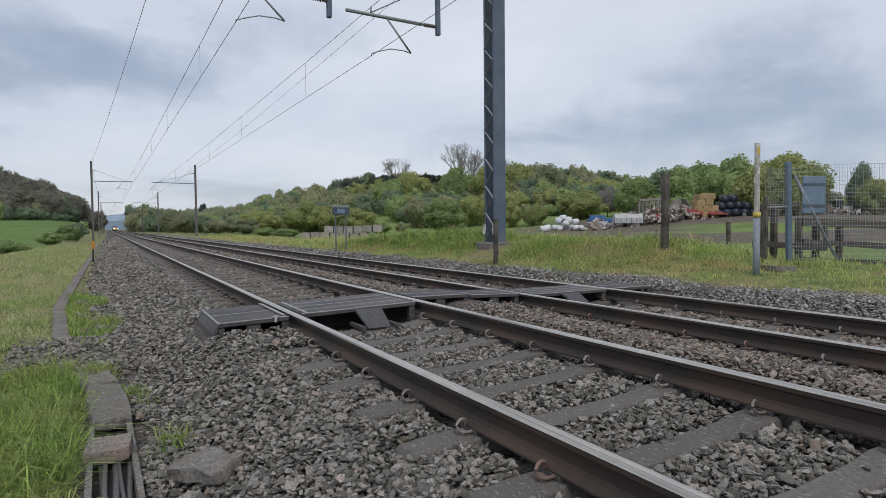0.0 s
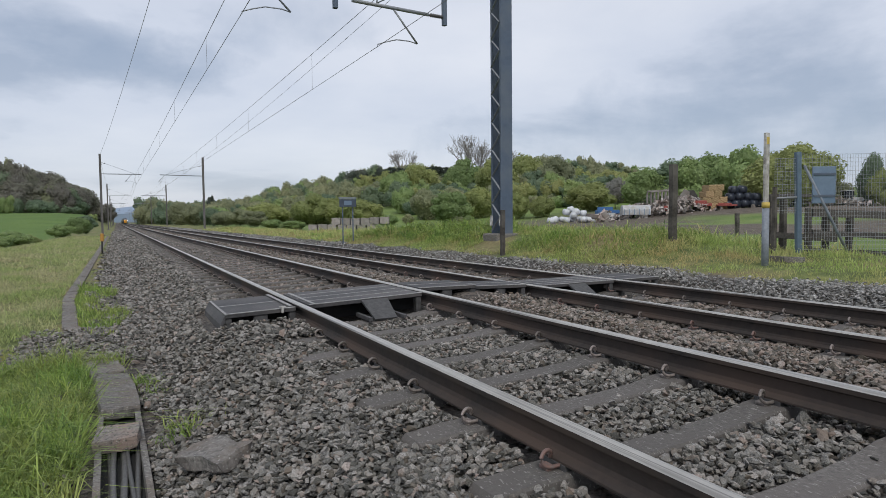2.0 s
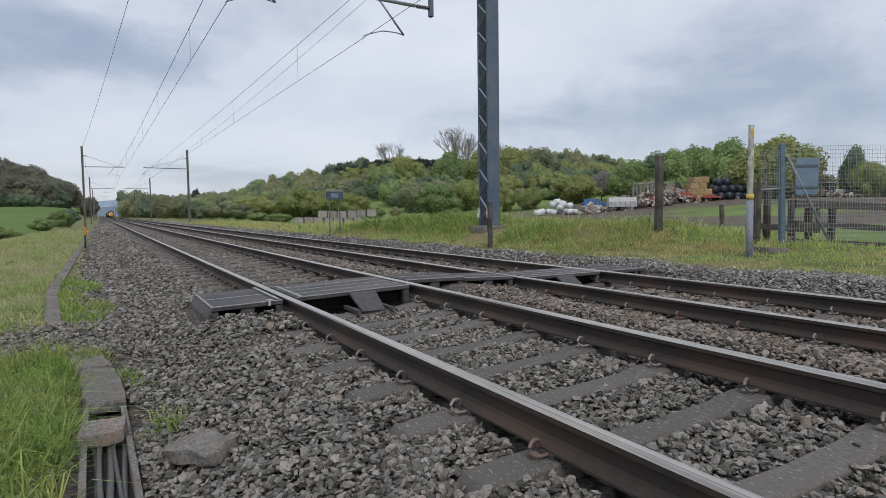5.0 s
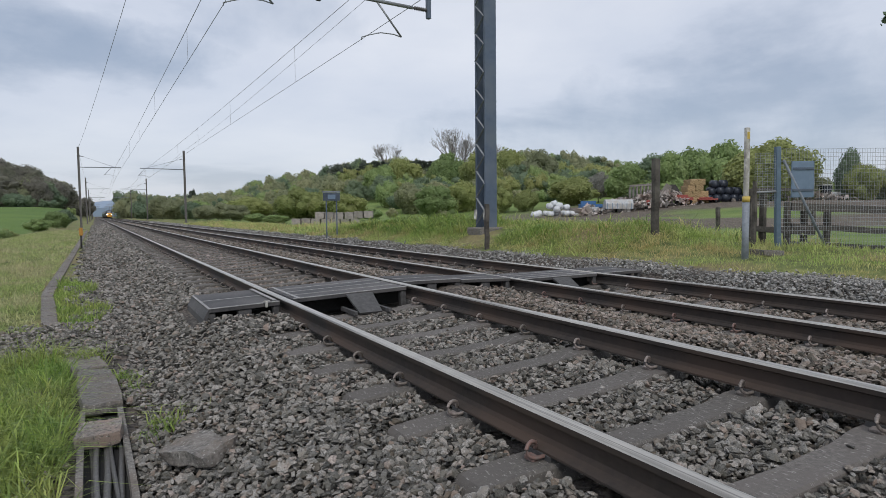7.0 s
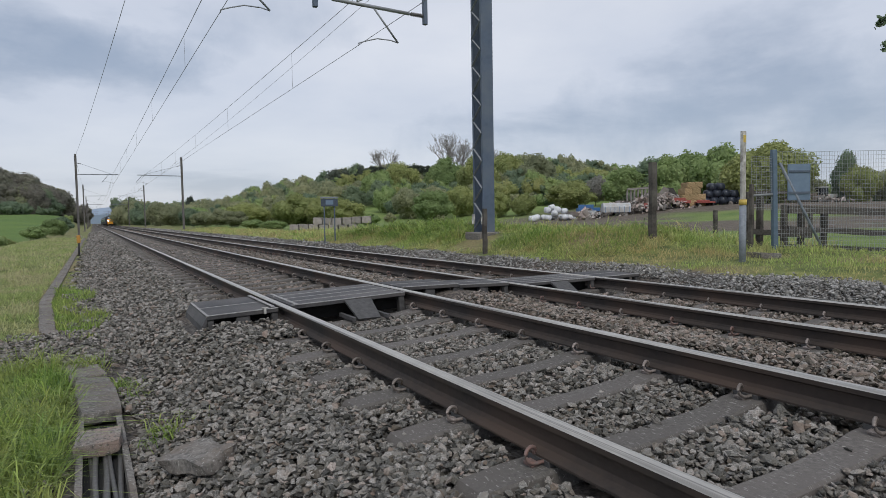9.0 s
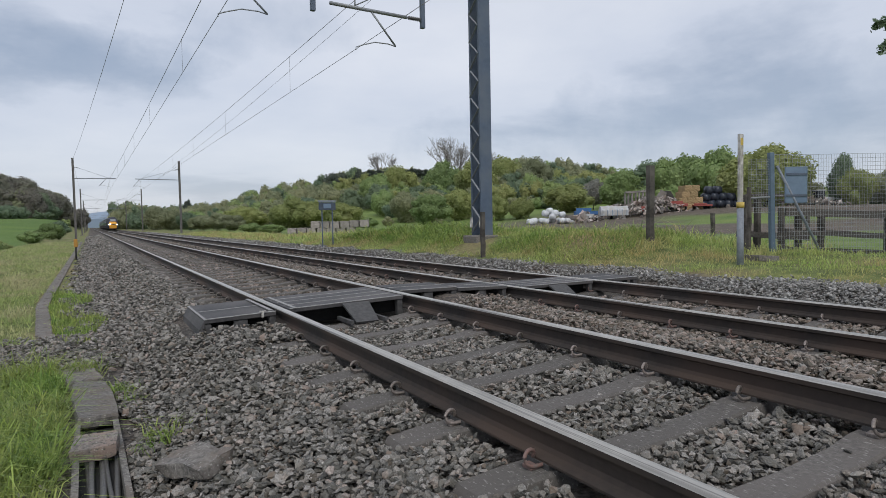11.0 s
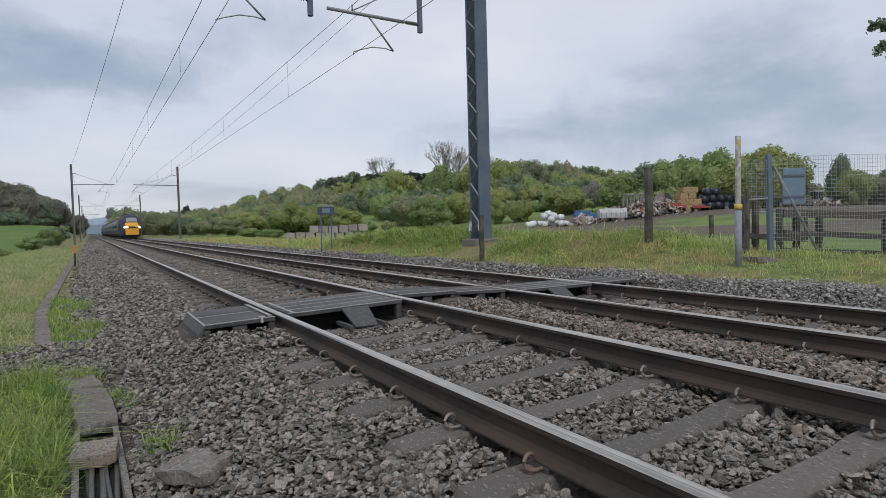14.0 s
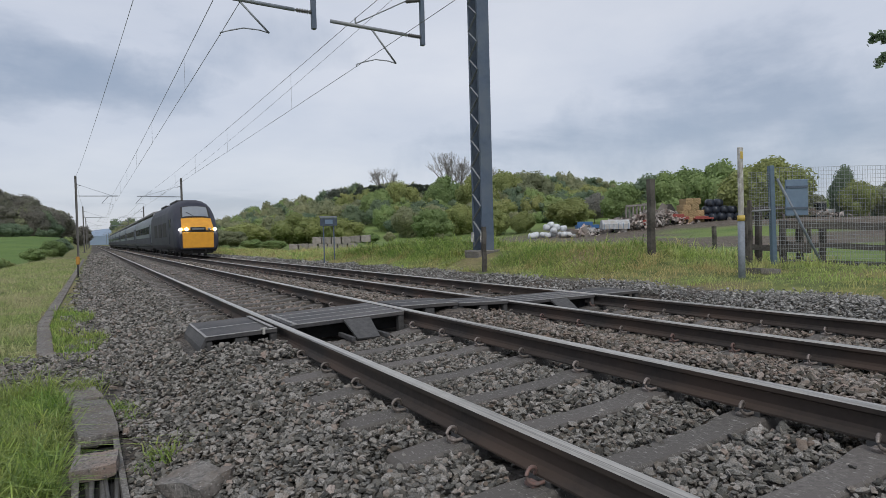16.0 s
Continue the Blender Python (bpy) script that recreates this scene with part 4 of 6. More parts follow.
srng = np.random.default_rng(11)
fine_v, mid_v, rough_v = stone_variants(18, srng, 9), stone_variants(12, srng, 8), stone_variants(10, srng, 6)
bx_, by_ = stones_at(-2.9, 6.6, 0.9, 5.6, 2300, srng)
wedge = bx_ < -0.9 + 2.25 * by_
stone_field(bx_[wedge], by_[wedge], 0.0365, fine_v, srng, 0.030)
bx_, by_ = stones_at(-2.9, 6.6, 5.6, 9.0, 1000, srng)
stone_field(bx_, by_, 0.042, mid_v, srng, 0.028)
bx_, by_ = stones_at(-2.9, 6.6, 9.0, 17.0, 400, srng)
stone_field(bx_, by_, 0.052, mid_v, srng, 0.02)
bx_, by_ = stones_at(-2.6, 6.6, 17.0, 42.0, 170, srng)
stone_field(bx_, by_, 0.075, rough_v, srng, 0.02)
bx_, by_ = stones_at(-2.6, 6.6, 42.0, 110.0, 24, srng)
stone_field(bx_, by_, 0.14, rough_v, srng, 0.01)

# single stones nearest the eye
single = []
for v, f in fine_v:
    me = np_mesh("stone", v, f)
    me.materials.append(M_STONE_ONE)
    single.append(me)
bx_, by_ = stones_at(-1.5, -0.15, 1.9, 3.4, 150, srng)
for k in range(min(280, len(bx_))):
    x, y = bx_[k], by_[k]
    s = 0.040 * math.exp(srng.normal(0, 0.25))
    ob = child("stone", single[k % len(single)], ground, Matrix.Translation((x, y, gz(x, y) + 0.045)) @ pose(0, 0, 0, srng.normal(0, 25), srng.normal(0, 25), srng.uniform(0, 360)) @ Matrix.Diagonal((s, s, s, 1)))


# ---- cable trough ----
def slab(l, w, h, seed, rough=0.007):
    """A chipped concrete slab lying along y."""
    bm = bx(-w / 2, w / 2, -l / 2, l / 2, 0, h)
    bmesh.ops.subdivide_edges(bm, edges=bm.edges[:], cuts=4, use_grid_fill=True)
    for v in bm.verts:
        e = (abs(v.co.x) > w / 2 - 1e-4) + (abs(v.co.y) > l / 2 - 1e-4) + (abs(v.co.z - h / 2) > h / 2 - 1e-4)
        d = noise.noise_vector(v.co * 9 + Vector((seed * 7.1, 0, 0)))
        v.co += d * rough * (0.5 + 0.6 * e) - Vector((v.co.x, v.co.y, 0)) * 0.02 * max(0, e - 1)
    return bm


trough = new("cable_trough")
for k, (y, length) in enumerate(((5.33, 1.25), (6.32, 0.66))):
    lid = part("lid", slab(length, 0.27, 0.075, k, 0.014), M_SLAB, trough)
    lid.matrix_local = pose(float(trough_x(y)) - 0.01, y, -0.488, random.uniform(-2, 2), random.uniform(-2, 2), math.degrees(math.atan(0.04 if y < 5.4 else 0.13)) + random.uniform(-2, 2))
for y in np.arange(9.1, 70, 0.62):
    ang = math.degrees(math.atan2(float(trough_x(y) - trough_x(y + 0.6)), 0.6))
    lid = part("lid", slab(0.60, 0.19, 0.05, y, 0.008), M_SLAB, trough)
    lid.matrix_local = pose(float(trough_x(y)), y, gz(float(trough_x(y)), y) - 0.012, random.uniform(-1, 1), random.uniform(-1, 1), ang)
for sx in (-0.12, 0.12):
    part("trough_wall", slab(3.6, 0.035, 0.16, sx, 0.006), M_SLAB, trough).matrix_local = pose(-1.745 + sx, 3.0, -0.60, 0, 0, 0.5)
# floor coloured near-black to paint the shade inside the open trough
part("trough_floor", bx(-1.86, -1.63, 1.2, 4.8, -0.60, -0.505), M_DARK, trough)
for k, cx in enumerate((-0.075, -0.035, -0.005, 0.04, 0.075)):
    pts = [(-1.745 + cx + 0.016 * math.sin(y * 2.3 + k * 2.6), y, -0.488 + 0.014 * (k % 2)) for y in np.arange(1.3, 4.8, 0.25)]
    part("cable", tb(pts, 0.012 + 0.004 * (k % 3), 8), M_CABLE, trough, "black sheathed cable")
tagged(trough, "concrete cable trough with chipped lids, partly open, in the cess", "cable trough")
lid = part("loose_trough_lid", slab(0.23, 0.245, 0.075, 31), M_SLAB_PALE)
lid.matrix_world = pose(-1.765, 4.08, -0.445, 7, -3, -9)
tagged(lid, "short chipped concrete lid lying askew on the trough", "concrete lid")
rock = part("broken_slab", slab(0.32, 0.25, 0.08, 57, 0.022), M_SLAB)
rock.matrix_world = pose(-1.29, 3.36, -0.405, -5, -6, 38)
tagged(rock, "flat broken piece of concrete slab on the ballast", "concrete slab")


# ---- grass ----
def blades(name, x, y, h, w, lean, material, label, rng, lift=0.0):
    n = len(x)
    a = rng.uniform(0, 2 * math.pi, n)
    side = np.stack([np.cos(a), np.sin(a), np.zeros(n)], 1)
    b = rng.uniform(0, 2 * math.pi, n)
    fwd = np.stack([np.cos(b), np.sin(b), np.zeros(n)], 1)
    clump = 0.45 + 1.0 * (0.5 + 0.5 * np.sin(x * 3.7 + 2 * np.sin(y * 2.3)) * np.sin(y * 4.1 + 1.7 * np.sin(x * 1.9)))
    hh = h * np.exp(rng.normal(0, 0.35, n)) * clump
    ln = hh * lean * rng.uniform(0.2, 1.3, n)
    base = np.stack([x, y, ground_z(x, y) - 0.01 + lift], 1)
    up = np.array([0, 0, 1.0])
    ww = (w * rng.uniform(0.7, 1.4, n))[:, None]
    p0, p1 = base - side * ww, base + side * ww
    m = base + fwd * (ln * 0.35)[:, None] + up * (hh * 0.62)[:, None]
    p2, p3 = m + side * ww * 0.7, m - side * ww * 0.7
    tip = base + fwd * ln[:, None] + up * (hh * np.clip(1.05 - 0.35 * lean, 0.5, 1))[:, None]
    p4, p5 = tip + side * ww * 0.08, tip - side * ww * 0.08
    v = np.stack([p0, p1, p2, p3, p4, p5], 1).reshape(-1, 3)
    i = np.arange(n) * 6
    f = np.concatenate([np.stack([i, i + 1, i + 2, i + 3], 1), np.stack([i + 3, i + 2, i + 4, i + 5], 1)])
    ob = part(name, np_mesh(name, v, f), material)
    tagged(ob, label, "grass", kind="stuff")


def scatter(x0, x1, y0, y1, density, rng, keep=None, patch=0.9, low=0.35):
    n = int((x1 - x0) * (y1 - y0) * density)
    x, y = rng.uniform(x0, x1, n), rng.uniform(y0, y1, n)
    q = 0.5 + 0.5 * np.sin(x * 2.1 * patch + 1.3 * np.sin(y * 1.7 * patch)) * np.cos(y * 1.9 * patch - 0.7 * np.sin(x * 2.9 * patch))
    ok = rng.random(n) < low + (1 - low) * q
    if keep is not None:
        ok &= keep(x, y)
    return x[ok], y[ok]


def left_of_trough(x, y):
    return (x < trough_x(y) - np.where(y < 5.9, 0.20, 0.15)) & ~((y > 6.9) & (y < 8.6) & (x > -2.75 + 0.2 * np.sin(y * 5)))


grng = np.random.default_rng(5)
x, y = scatter(-3.6, -1.75, 2.6, 7.4, 4200, grng, left_of_trough, 0.75, 0.12)
blades("grass", x, y, 0.17, 0.0042, 1.5, M_TUFT, "lush fresh green grass beside the cable trough", grng)
x, y = scatter(-3.6, -1.8, 2.6, 8.0, 2200, grng, left_of_trough, 0.8, 0.5)
blades("grass", x, y, 0.05, 0.004, 1.2, M_MOSS, "short yellowish grass and moss beside the trough", grng)
x, y = scatter(-5.5, -2.2, 8.0, 22, 950, grng, left_of_trough, 1.3, 0.3)
blades("grass", x, y, 0.115, 0.0055, 1.5, M_GRASS_L, "rough green verge grass beside the cess", grng)
x, y = scatter(-2.5, -1.5, 8.4, 15, 1900, grng, lambda x, y: (x > trough_x(y) + 0.1) & (x < trough_x(y) + 0.62 + 0.18 * np.sin(y * 2)), 1.5, 0.2)
blades("grass", x, y, 0.11, 0.005, 0.7, M_TUFT, "green grass tufts growing at the ballast edge", grng)
x, y = scatter(-12, -2.4, 22, 70, 170, grng, left_of_trough, 0.3, 0.4)
blades("grass", x, y, 0.13, 0.011, 1.4, M_GRASS_L, "rough pale verge grass beside the cess", grng)
for cx, cy, n in ((-1.60, 5.70, 330), (-1.41, 4.15, 130), (-1.86, 6.6, 380), (-1.52, 5.2, 60)):
    x, y = cx + grng.normal(0, 0.06, n), cy + grng.normal(0, 0.10, n)
    blades("grass_tuft", x, y, 0.12, 0.004, 1.3, M_TUFT, "small grass tuft growing through the ballast", grng, 0.03)
x, y = scatter(6.25, 9.9, 8.2, 26, 800, grng, lambda x, y: (x > 6.35 + 0.2 * np.sin(y * 2.2)) & ~((np.abs(x - 7.25) < 0.65) & (np.abs(y - 13.5) < 0.75)), 0.8, 0.35)
blades("grass", x, y, 0.125, 0.0065, 1.7, M_GRASS_R, "long uneven grass on the trackside bank", grng)
x, y = scatter(6.9, 9.9, 8.6, 26, 330, grng, lambda x, y: ~((np.abs(x - 7.25) < 0.75) & (np.abs(y - 13.4) < 0.9)), 0.55, 0.03)
blades("grass", x, y, 0.21, 0.007, 1.5, M_TUFT, "tall fresh green grass on the trackside bank", grng)
x, y = scatter(7.2, 10.5, 15.0, 24, 300, grng, None, 0.8, 0.05)
blades("grass", x, y, 0.25, 0.016, 1.6, M_TUFT, "tall leafy green weeds on the bank behind the mast", grng)
x, y = scatter(6.2, 11.0, 2.5, 8.4, 560, grng, lambda x, y: x > 6.4 + 0.2 * np.sin(y * 2.2), 0.9, 0.35)
blades("grass", x, y, 0.07, 0.005, 0.8, M_GRASS_R, "short trodden yellowish grass beside the crossing", grng)
x, y = scatter(8.2, 12.0, 3.5, 8.4, 380, grng, lambda x, y: (x - 9.4) * 0.5 + (y - 6.7) > -0.9, 0.9, 0.2)
blades("grass", x, y, 0.13, 0.006, 0.9, M_GRASS_R, "uncut grass growing along the fence", grng)
x, y = scatter(6.2, 10.5, 26, 70, 110, grng, None, 0.3, 0.4)
blades("grass", x, y, 0.18, 0.016, 1.3, M_GRASS_R, "long uneven grass on the trackside bank", grng)
x, y = scatter(9.9, 15, 8.0, 40, 110, grng, None, 0.4, 0.2)
blades("grass", x, y, 0.28, 0.012, 0.6, M_GRASS_R, "long grass behind the trackside bank", grng)


# ---- posts, fence and signs by the crossing ----
def ground_post(name, label, cat, x, y, h, bm_maker, material, z=None):
    ob = part(name, bm_maker, material)
    ob.location = (x, y, gz(x, y) if z is None else z)
    return tagged(ob, label, cat)


def timber(w, d, h, seed):
    bm = bx(-w / 2, w / 2, -d / 2, d / 2, -0.3, h)
    bmesh.ops.subdivide_edges(bm, edges=[e for e in bm.edges if abs(e.verts[0].co.z - e.verts[1].co.z) > 0.2], cuts=6)
    for v in bm.verts:
        v.co += noise.noise_vector(v.co * 3 + Vector((seed, 0, 0))) * 0.02
    return bm


ground_post("timber_post", "old weathered dark timber post in the grass", "post", 8.33, 8.68, 1.4, timber(0.14, 0.10, 1.98 - gz(8.33, 8.68), 3), M_POST_W)
ground_post("leaning_stake", "slim grey weathered stake beside the ballast", "post", 6.5, 12.2, 1.2, timber(0.10, 0.07, 1.10, 9), M_POST_W)

gp = new("white_marker_post")
gp.location = (7.72, 6.25, gz(7.72, 6.25))
part("lower_tube", tb([(0, 0, -0.2), (0, 0, 0.96)], 0.055, 12), M_POST_GREY, gp, "grey metal tube")
part("yellow_band", tb([(0, 0, 0.96), (0, 0, 1.05)], 0.062, 12), M_YELLOW, gp, "yellow band")
part("upper_board", bx(-0.048, 0.048, -0.025, 0.025, 1.05, 2.19, 0.006), M_WHITE_POST, gp, "flaking white paint")
part("top_band", bx(-0.035, 0.035, -0.028, 0.028, 2.00, 2.12, 0.003), M_YELLOW, gp)
tagged(gp, "tall flaking white marker post with yellow bands", "post")

FENCE_A, FENCE_B = Vector((9.43, 6.71, 0)), Vector((11.6, 5.55, 0))
FD = (FENCE_B - FENCE_A).normalized()
mesh_fence = new("mesh_fence")
fz = 0.08
part("fence_post", bx(-0.043, 0.043, -0.05, 0.05, -0.2, 1.99, 0.008), M_MAST_BLUE, mesh_fence, "blue-grey steel post").matrix_local = Matrix.Translation((9.40, 6.72, fz)) @ pose(0, 0, 0, 0, -1.2, -28)
part("brace", tb([(9.47, 6.68, 1.82), (10.28, 6.20, -0.05)], 0.026, 8), M_POST_GREY, mesh_fence, "grey diagonal brace")
part("fence_post", tb([(11.62, 5.54, -0.4), (11.62, 5.54, 2.05)], 0.04, 8), M_POST_GREY, mesh_fence)
wires = bmesh.new()
L = (FENCE_B - FENCE_A).length
for k in range(int(L / 0.05) + 1):
    p = FENCE_A + FD * (k * 0.05)
    if p.x < 11.62:
        tube(wires, [(p.x, p.y, 0.0), (p.x, p.y, 2.03)], 0.0028, 3, closed_ends=False)
for k in range(27):
    z = 0.04 + k * 0.0765
    pts = [FENCE_A + FD * (L * u) + Vector((0, 0, z + 0.006 * math.sin(9 * u + k))) for u in (0, 0.33, 0.66, 1)]
    tube(wires, pts, 0.003, 3, closed_ends=False)
part("wire_mesh", wires, M_MESH, mesh_fence, "welded galvanised wire mesh")
tagged(mesh_fence, "tall wire mesh fence with braced blue-grey steel post", "fence")

gate_mesh = new("mesh_gate_panel")
bm = bmesh.new()
A, B = Vector((8.97, 6.92, 0)), Vector((9.36, 6.72, 0))
for k in range(10):
    p = A.lerp(B, k / 9)
    tube(bm, [(p.x, p.y, 0.95), (p.x, p.y, 1.95)], 0.003, 3, closed_ends=False)
for k in range(22):
    z = 0.95 + k * 0.0476
    tube(bm, [(A.x, A.y, z), (B.x, B.y, z)], 0.003, 3, closed_ends=False)
part("wire_mesh", bm, M_MESH, gate_mesh)
part("top_rail", tb([(A.x, A.y, 1.22), (B.x, B.y, 1.24)], 0.025, 6), M_GALV, gate_mesh)
part("gate_post", timber(0.06, 0.06, 1.25, 5), M_POST_W, gate_mesh).location = (A.x, A.y, gz(A.x, A.y))
tagged(gate_mesh, "wire mesh panel with grey top rail beside the gate", "fence panel")

sgn = new("notice_board")
c = Vector((9.78, 6.50, 1.46))
rot = Matrix.Translation(c) @ pose(0, 0, 0, 0, 0, math.degrees(math.atan2(FD.y, FD.x)))
part("board", bx(-0.215, 0.215, -0.012, 0.012, -0.34, 0.34, 0.006), M_BLUE, sgn).matrix_local = rot
for z in (-0.2, 0.2):
    part("rail", bx(-0.2, 0.2, -0.03, -0.013, z - 0.02, z + 0.02), M_MAST, sgn).matrix_local = rot
tagged(sgn, "back of a blue-grey metal notice board on the fence", "sign")

rail_fence = new("timber_rail_fence")


def rail_line(z0, z1, a, b, th=0.05, hh=0.13, seed=1):
    a, b = Vector((*a, z0)), Vector((*b, z1))
    d = b - a
    bm = bx(-d.length / 2, d.length / 2, -th / 2, th / 2, -hh / 2, hh / 2)
    bmesh.ops.subdivide_edges(bm, edges=[e for e in bm.edges if abs(e.verts[0].co.x - e.verts[1].co.x) > 0.5], cuts=8)
    for v in bm.verts:
        v.co += noise.noise_vector(v.co * 2.5 + Vector((seed * 3.3, 0, 0))) * 0.022
    part("rail", bm, M_RAIL_W, rail_fence).matrix_local = Matrix.Translation((a + b) / 2) @ d.to_track_quat("X", "Z").to_matrix().to_4x4()


RA, RB = (10.9, 7.36), (14.5, 5.40)
rail_line(0.95, 0.78, RA, RB, 0.07, 0.16, 1)
rail_line(0.55, 0.30, RA, RB, 0.05, 0.12, 2)
rail_line(0.19, -0.05, RA, RB, 0.05, 0.10, 3)
rail_line(1.32, 1.32, (10.15, 7.80), (10.9, 7.38), 0.06, 0.06, 4)
rail_line(0.52, 0.42, (10.0, 7.86), (11.3, 7.10), 0.05, 0.12, 5)
for px_, py_, h in ((10.2, 7.72, 1.32), (10.42, 7.62, 1.25), (10.87, 7.36, 1.05), (11.2, 7.2, 0.9), (11.6, 6.95, 0.92), (12.9, 6.28, 0.95), (14.3, 5.5, 0.9)):
    part("post", timber(0.19 if px_ < 10.3 else 0.11, 0.10, h - 0.05, px_), M_POST_W, rail_fence).location = (px_, py_ + 0.06, 0.05)
tagged(rail_fence, "weathered timber post and rail fence around the field", "fence")

step = part("concrete_step", slab(0.35, 0.55, 0.10, 71), M_SLAB)
step.matrix_world = pose(8.35, 6.28, gz(8.35, 6.28) - 0.02, 3, 2, 60)
tagged(step, "flat weathered concrete block lying in the grass", "concrete block")

lsign = new("lineside_sign")
lsign.location = (6.35, 22.9, 0)
for dx in (-0.22, 0.20):
    part("leg", bx(dx - 0.02, dx + 0.02, -0.02, 0.02, -0.3, 1.80, 0.005), M_MAST, lsign)
part("panel", bx(-0.36, 0.33, -0.05, -0.03, 1.42, 1.72, 0.005), M_MAST_DARK, lsign)
part("plate", bx(-0.17, 0.14, -0.062, -0.051, 1.49, 1.66, 0.003), M_BLUE, lsign)
part("top_bar", bx(-0.37, 0.34, -0.04, 0.04, 1.74, 1.80, 0.005), M_POST_GREY, lsign)
tagged(lsign, "small dark lineside sign on two grey legs", "sign")

M_ORANGE = mat("faded_orange_plastic", (0.52, 0.27, 0.05), (0.40, 0.20, 0.04), 12, 0.6, 0.1)
mark = new("cess_marker")
mark.location = (-2.33, 32.0, gz(-2.33, 32.0))
part("stake", tb([(0, 0, -0.2), (0, 0, 0.6)], 0.04, 8), M_UNDER, mark)
part("box", bx(-0.075, 0.075, -0.06, 0.06, 0.56, 0.92, 0.02), M_ORANGE, mark, "orange-yellow box")
tagged(mark, "yellow box on a short dark stake beside the cess", "marker")

# ---- block wall and yard ----
M_BLOCK = mat("pale_concrete_block", (0.33, 0.30, 0.28), (0.22, 0.20, 0.185), 3, 0.9, 0.4, vary=0.2)
M_WRAP_W = mat("white_bale_wrap", (0.66, 0.68, 0.70), (0.52, 0.54, 0.56), 3, 0.35, 0.3, vary=0.1)
M_WRAP_K = mat("black_bale_wrap", (0.035, 0.042, 0.06), (0.02, 0.025, 0.035), 3, 0.3, 0.3)
M_HAY = mat("straw", (0.40, 0.29, 0.155), (0.26, 0.18, 0.095), 9, 0.95, 0.6, vary=0.15)
M_RED = mat("faded_red_paint", (0.36, 0.07, 0.055), (0.22, 0.06, 0.05), 6, 0.6, 0.2)
M_BLUE_T = mat("blue_tarpaulin", (0.05, 0.16, 0.36), (0.04, 0.11, 0.26), 4, 0.5, 0.2)
M_RUBBLE = mat("mixed_rubble", (0.46, 0.43, 0.40), (0.24, 0.215, 0.195), 1.5, 0.9, 0.5, island=0.6, coarse=(0.33, 0.27, 0.235))
M_WHITE = mat("dull_white_sheet", (0.52, 0.54, 0.56), (0.33, 0.345, 0.36), 5, 0.6, 0.2, coarse=(0.38, 0.36, 0.33), coarse_scale=1.2)

wall = new("block_wall")
ua = Vector((0.88, -0.47, 0))
ang = math.degrees(math.atan2(ua.y, ua.x))
blk = [part("tmp_block", slab(0.72, 0.72, 0.55, s, 0.03), M_BLOCK).data for s in (1, 2, 3)]
for o in [o for o in bpy.data.objects if o.name.startswith("tmp_block")]:
    bpy.data.objects.remove(o)
for row, (n0, n1) in enumerate(((0, 7), (2, 8))):
    for k in range(n0, n1):
        p = Vector((12.6, 49.2, 0)) + ua * (0.80 * k + 0.3 * row)
        child("block", blk[(k + row) % 3], wall, pose(p.x, p.y, gz(p.x, p.y) - 0.12 + 0.56 * row, 0, 0, ang + random.uniform(-4, 4)))
tagged(wall, "stacked pale concrete blocks standing in the grass", "block wall")


def bale(name, r, l, material, label, cat, grp):
    bm = bmesh.new()
    bmesh.ops.create_cone(bm, cap_ends=True, segments=18, radius1=r, radius2=r, depth=l)
    bmesh.ops.bevel(bm, geom=[e for e in bm.edges if abs(e.verts[0].co.z - e.verts[1].co.z) < 0.01], offset=0.14, segments=2, affect="EDGES")
    for v in bm.verts:
        v.co += noise.noise_vector(v.co * 2) * 0.05
    ob = part(name, bm, material, smooth=True)
    return tagged(ob, label, cat, grp)


def heap(proto, spots, tilt=90, uneven=0.0):
    for k, (x, y, dz, rz_) in enumerate(spots):
        m = pose(x, y, gz(x, y) + dz, tilt + uneven * random.uniform(-35, 35), 0, rz_)
        q = 1 - uneven * random.uniform(0, 0.35)
        m = m @ Matrix.Diagonal((q, q * (1 - 0.25 * uneven * random.random()), q, 1))
        if k:
            copy_thing(proto, m)
        else:
            proto.matrix_basis = m


wb = bale("wrapped_bale", 0.6, 1.2, M_WRAP_W, "white plastic-wrapped round bale heaped in the yard", "bale", "white wrapped bales")
heap(wb, [(55.3, 71.4, 0.55, 20), (56.4, 70.8, 0.55, 70), (57.6, 70.2, 0.55, 10), (58.7, 69.6, 0.55, 95), (59.7, 69.0, 0.5, 40), (56.9, 70.6, 1.6, 30), (58.1, 70.0, 1.65, 80), (59.1, 69.5, 1.5, 15),
          (57.5, 70.4, 2.0, 60), (56.3, 69.8, 0.5, 50), (58.4, 68.7, 0.5, 0), (54.6, 71.4, 0.4, 50), (60.4, 68.6, 0.4, 15), (57.2, 69.4, 1.1, 130)], uneven=0.45)
kb = bale("wrapped_bale", 0.62, 1.2, M_WRAP_K, "black plastic-wrapped round bale in a stack", "bale", "black wrapped bales")
heap(kb, [(77.9 + 1.15 * k, 59.5 - 0.6 * k, 0.6, 60) for k in range(5)] + [(78.4 + 1.15 * k, 59.4 - 0.6 * k, 1.65, 60) for k in range(4)] + [(79.0 + 1.15 * k, 59.3 - 0.6 * k, 2.65, 60) for k in range(2)])
hb = tagged(part("straw_bale", slab(2.2, 1.2, 0.9, 4, 0.06), M_HAY), "large rectangular golden straw bale in a stack", "bale", "straw bales")
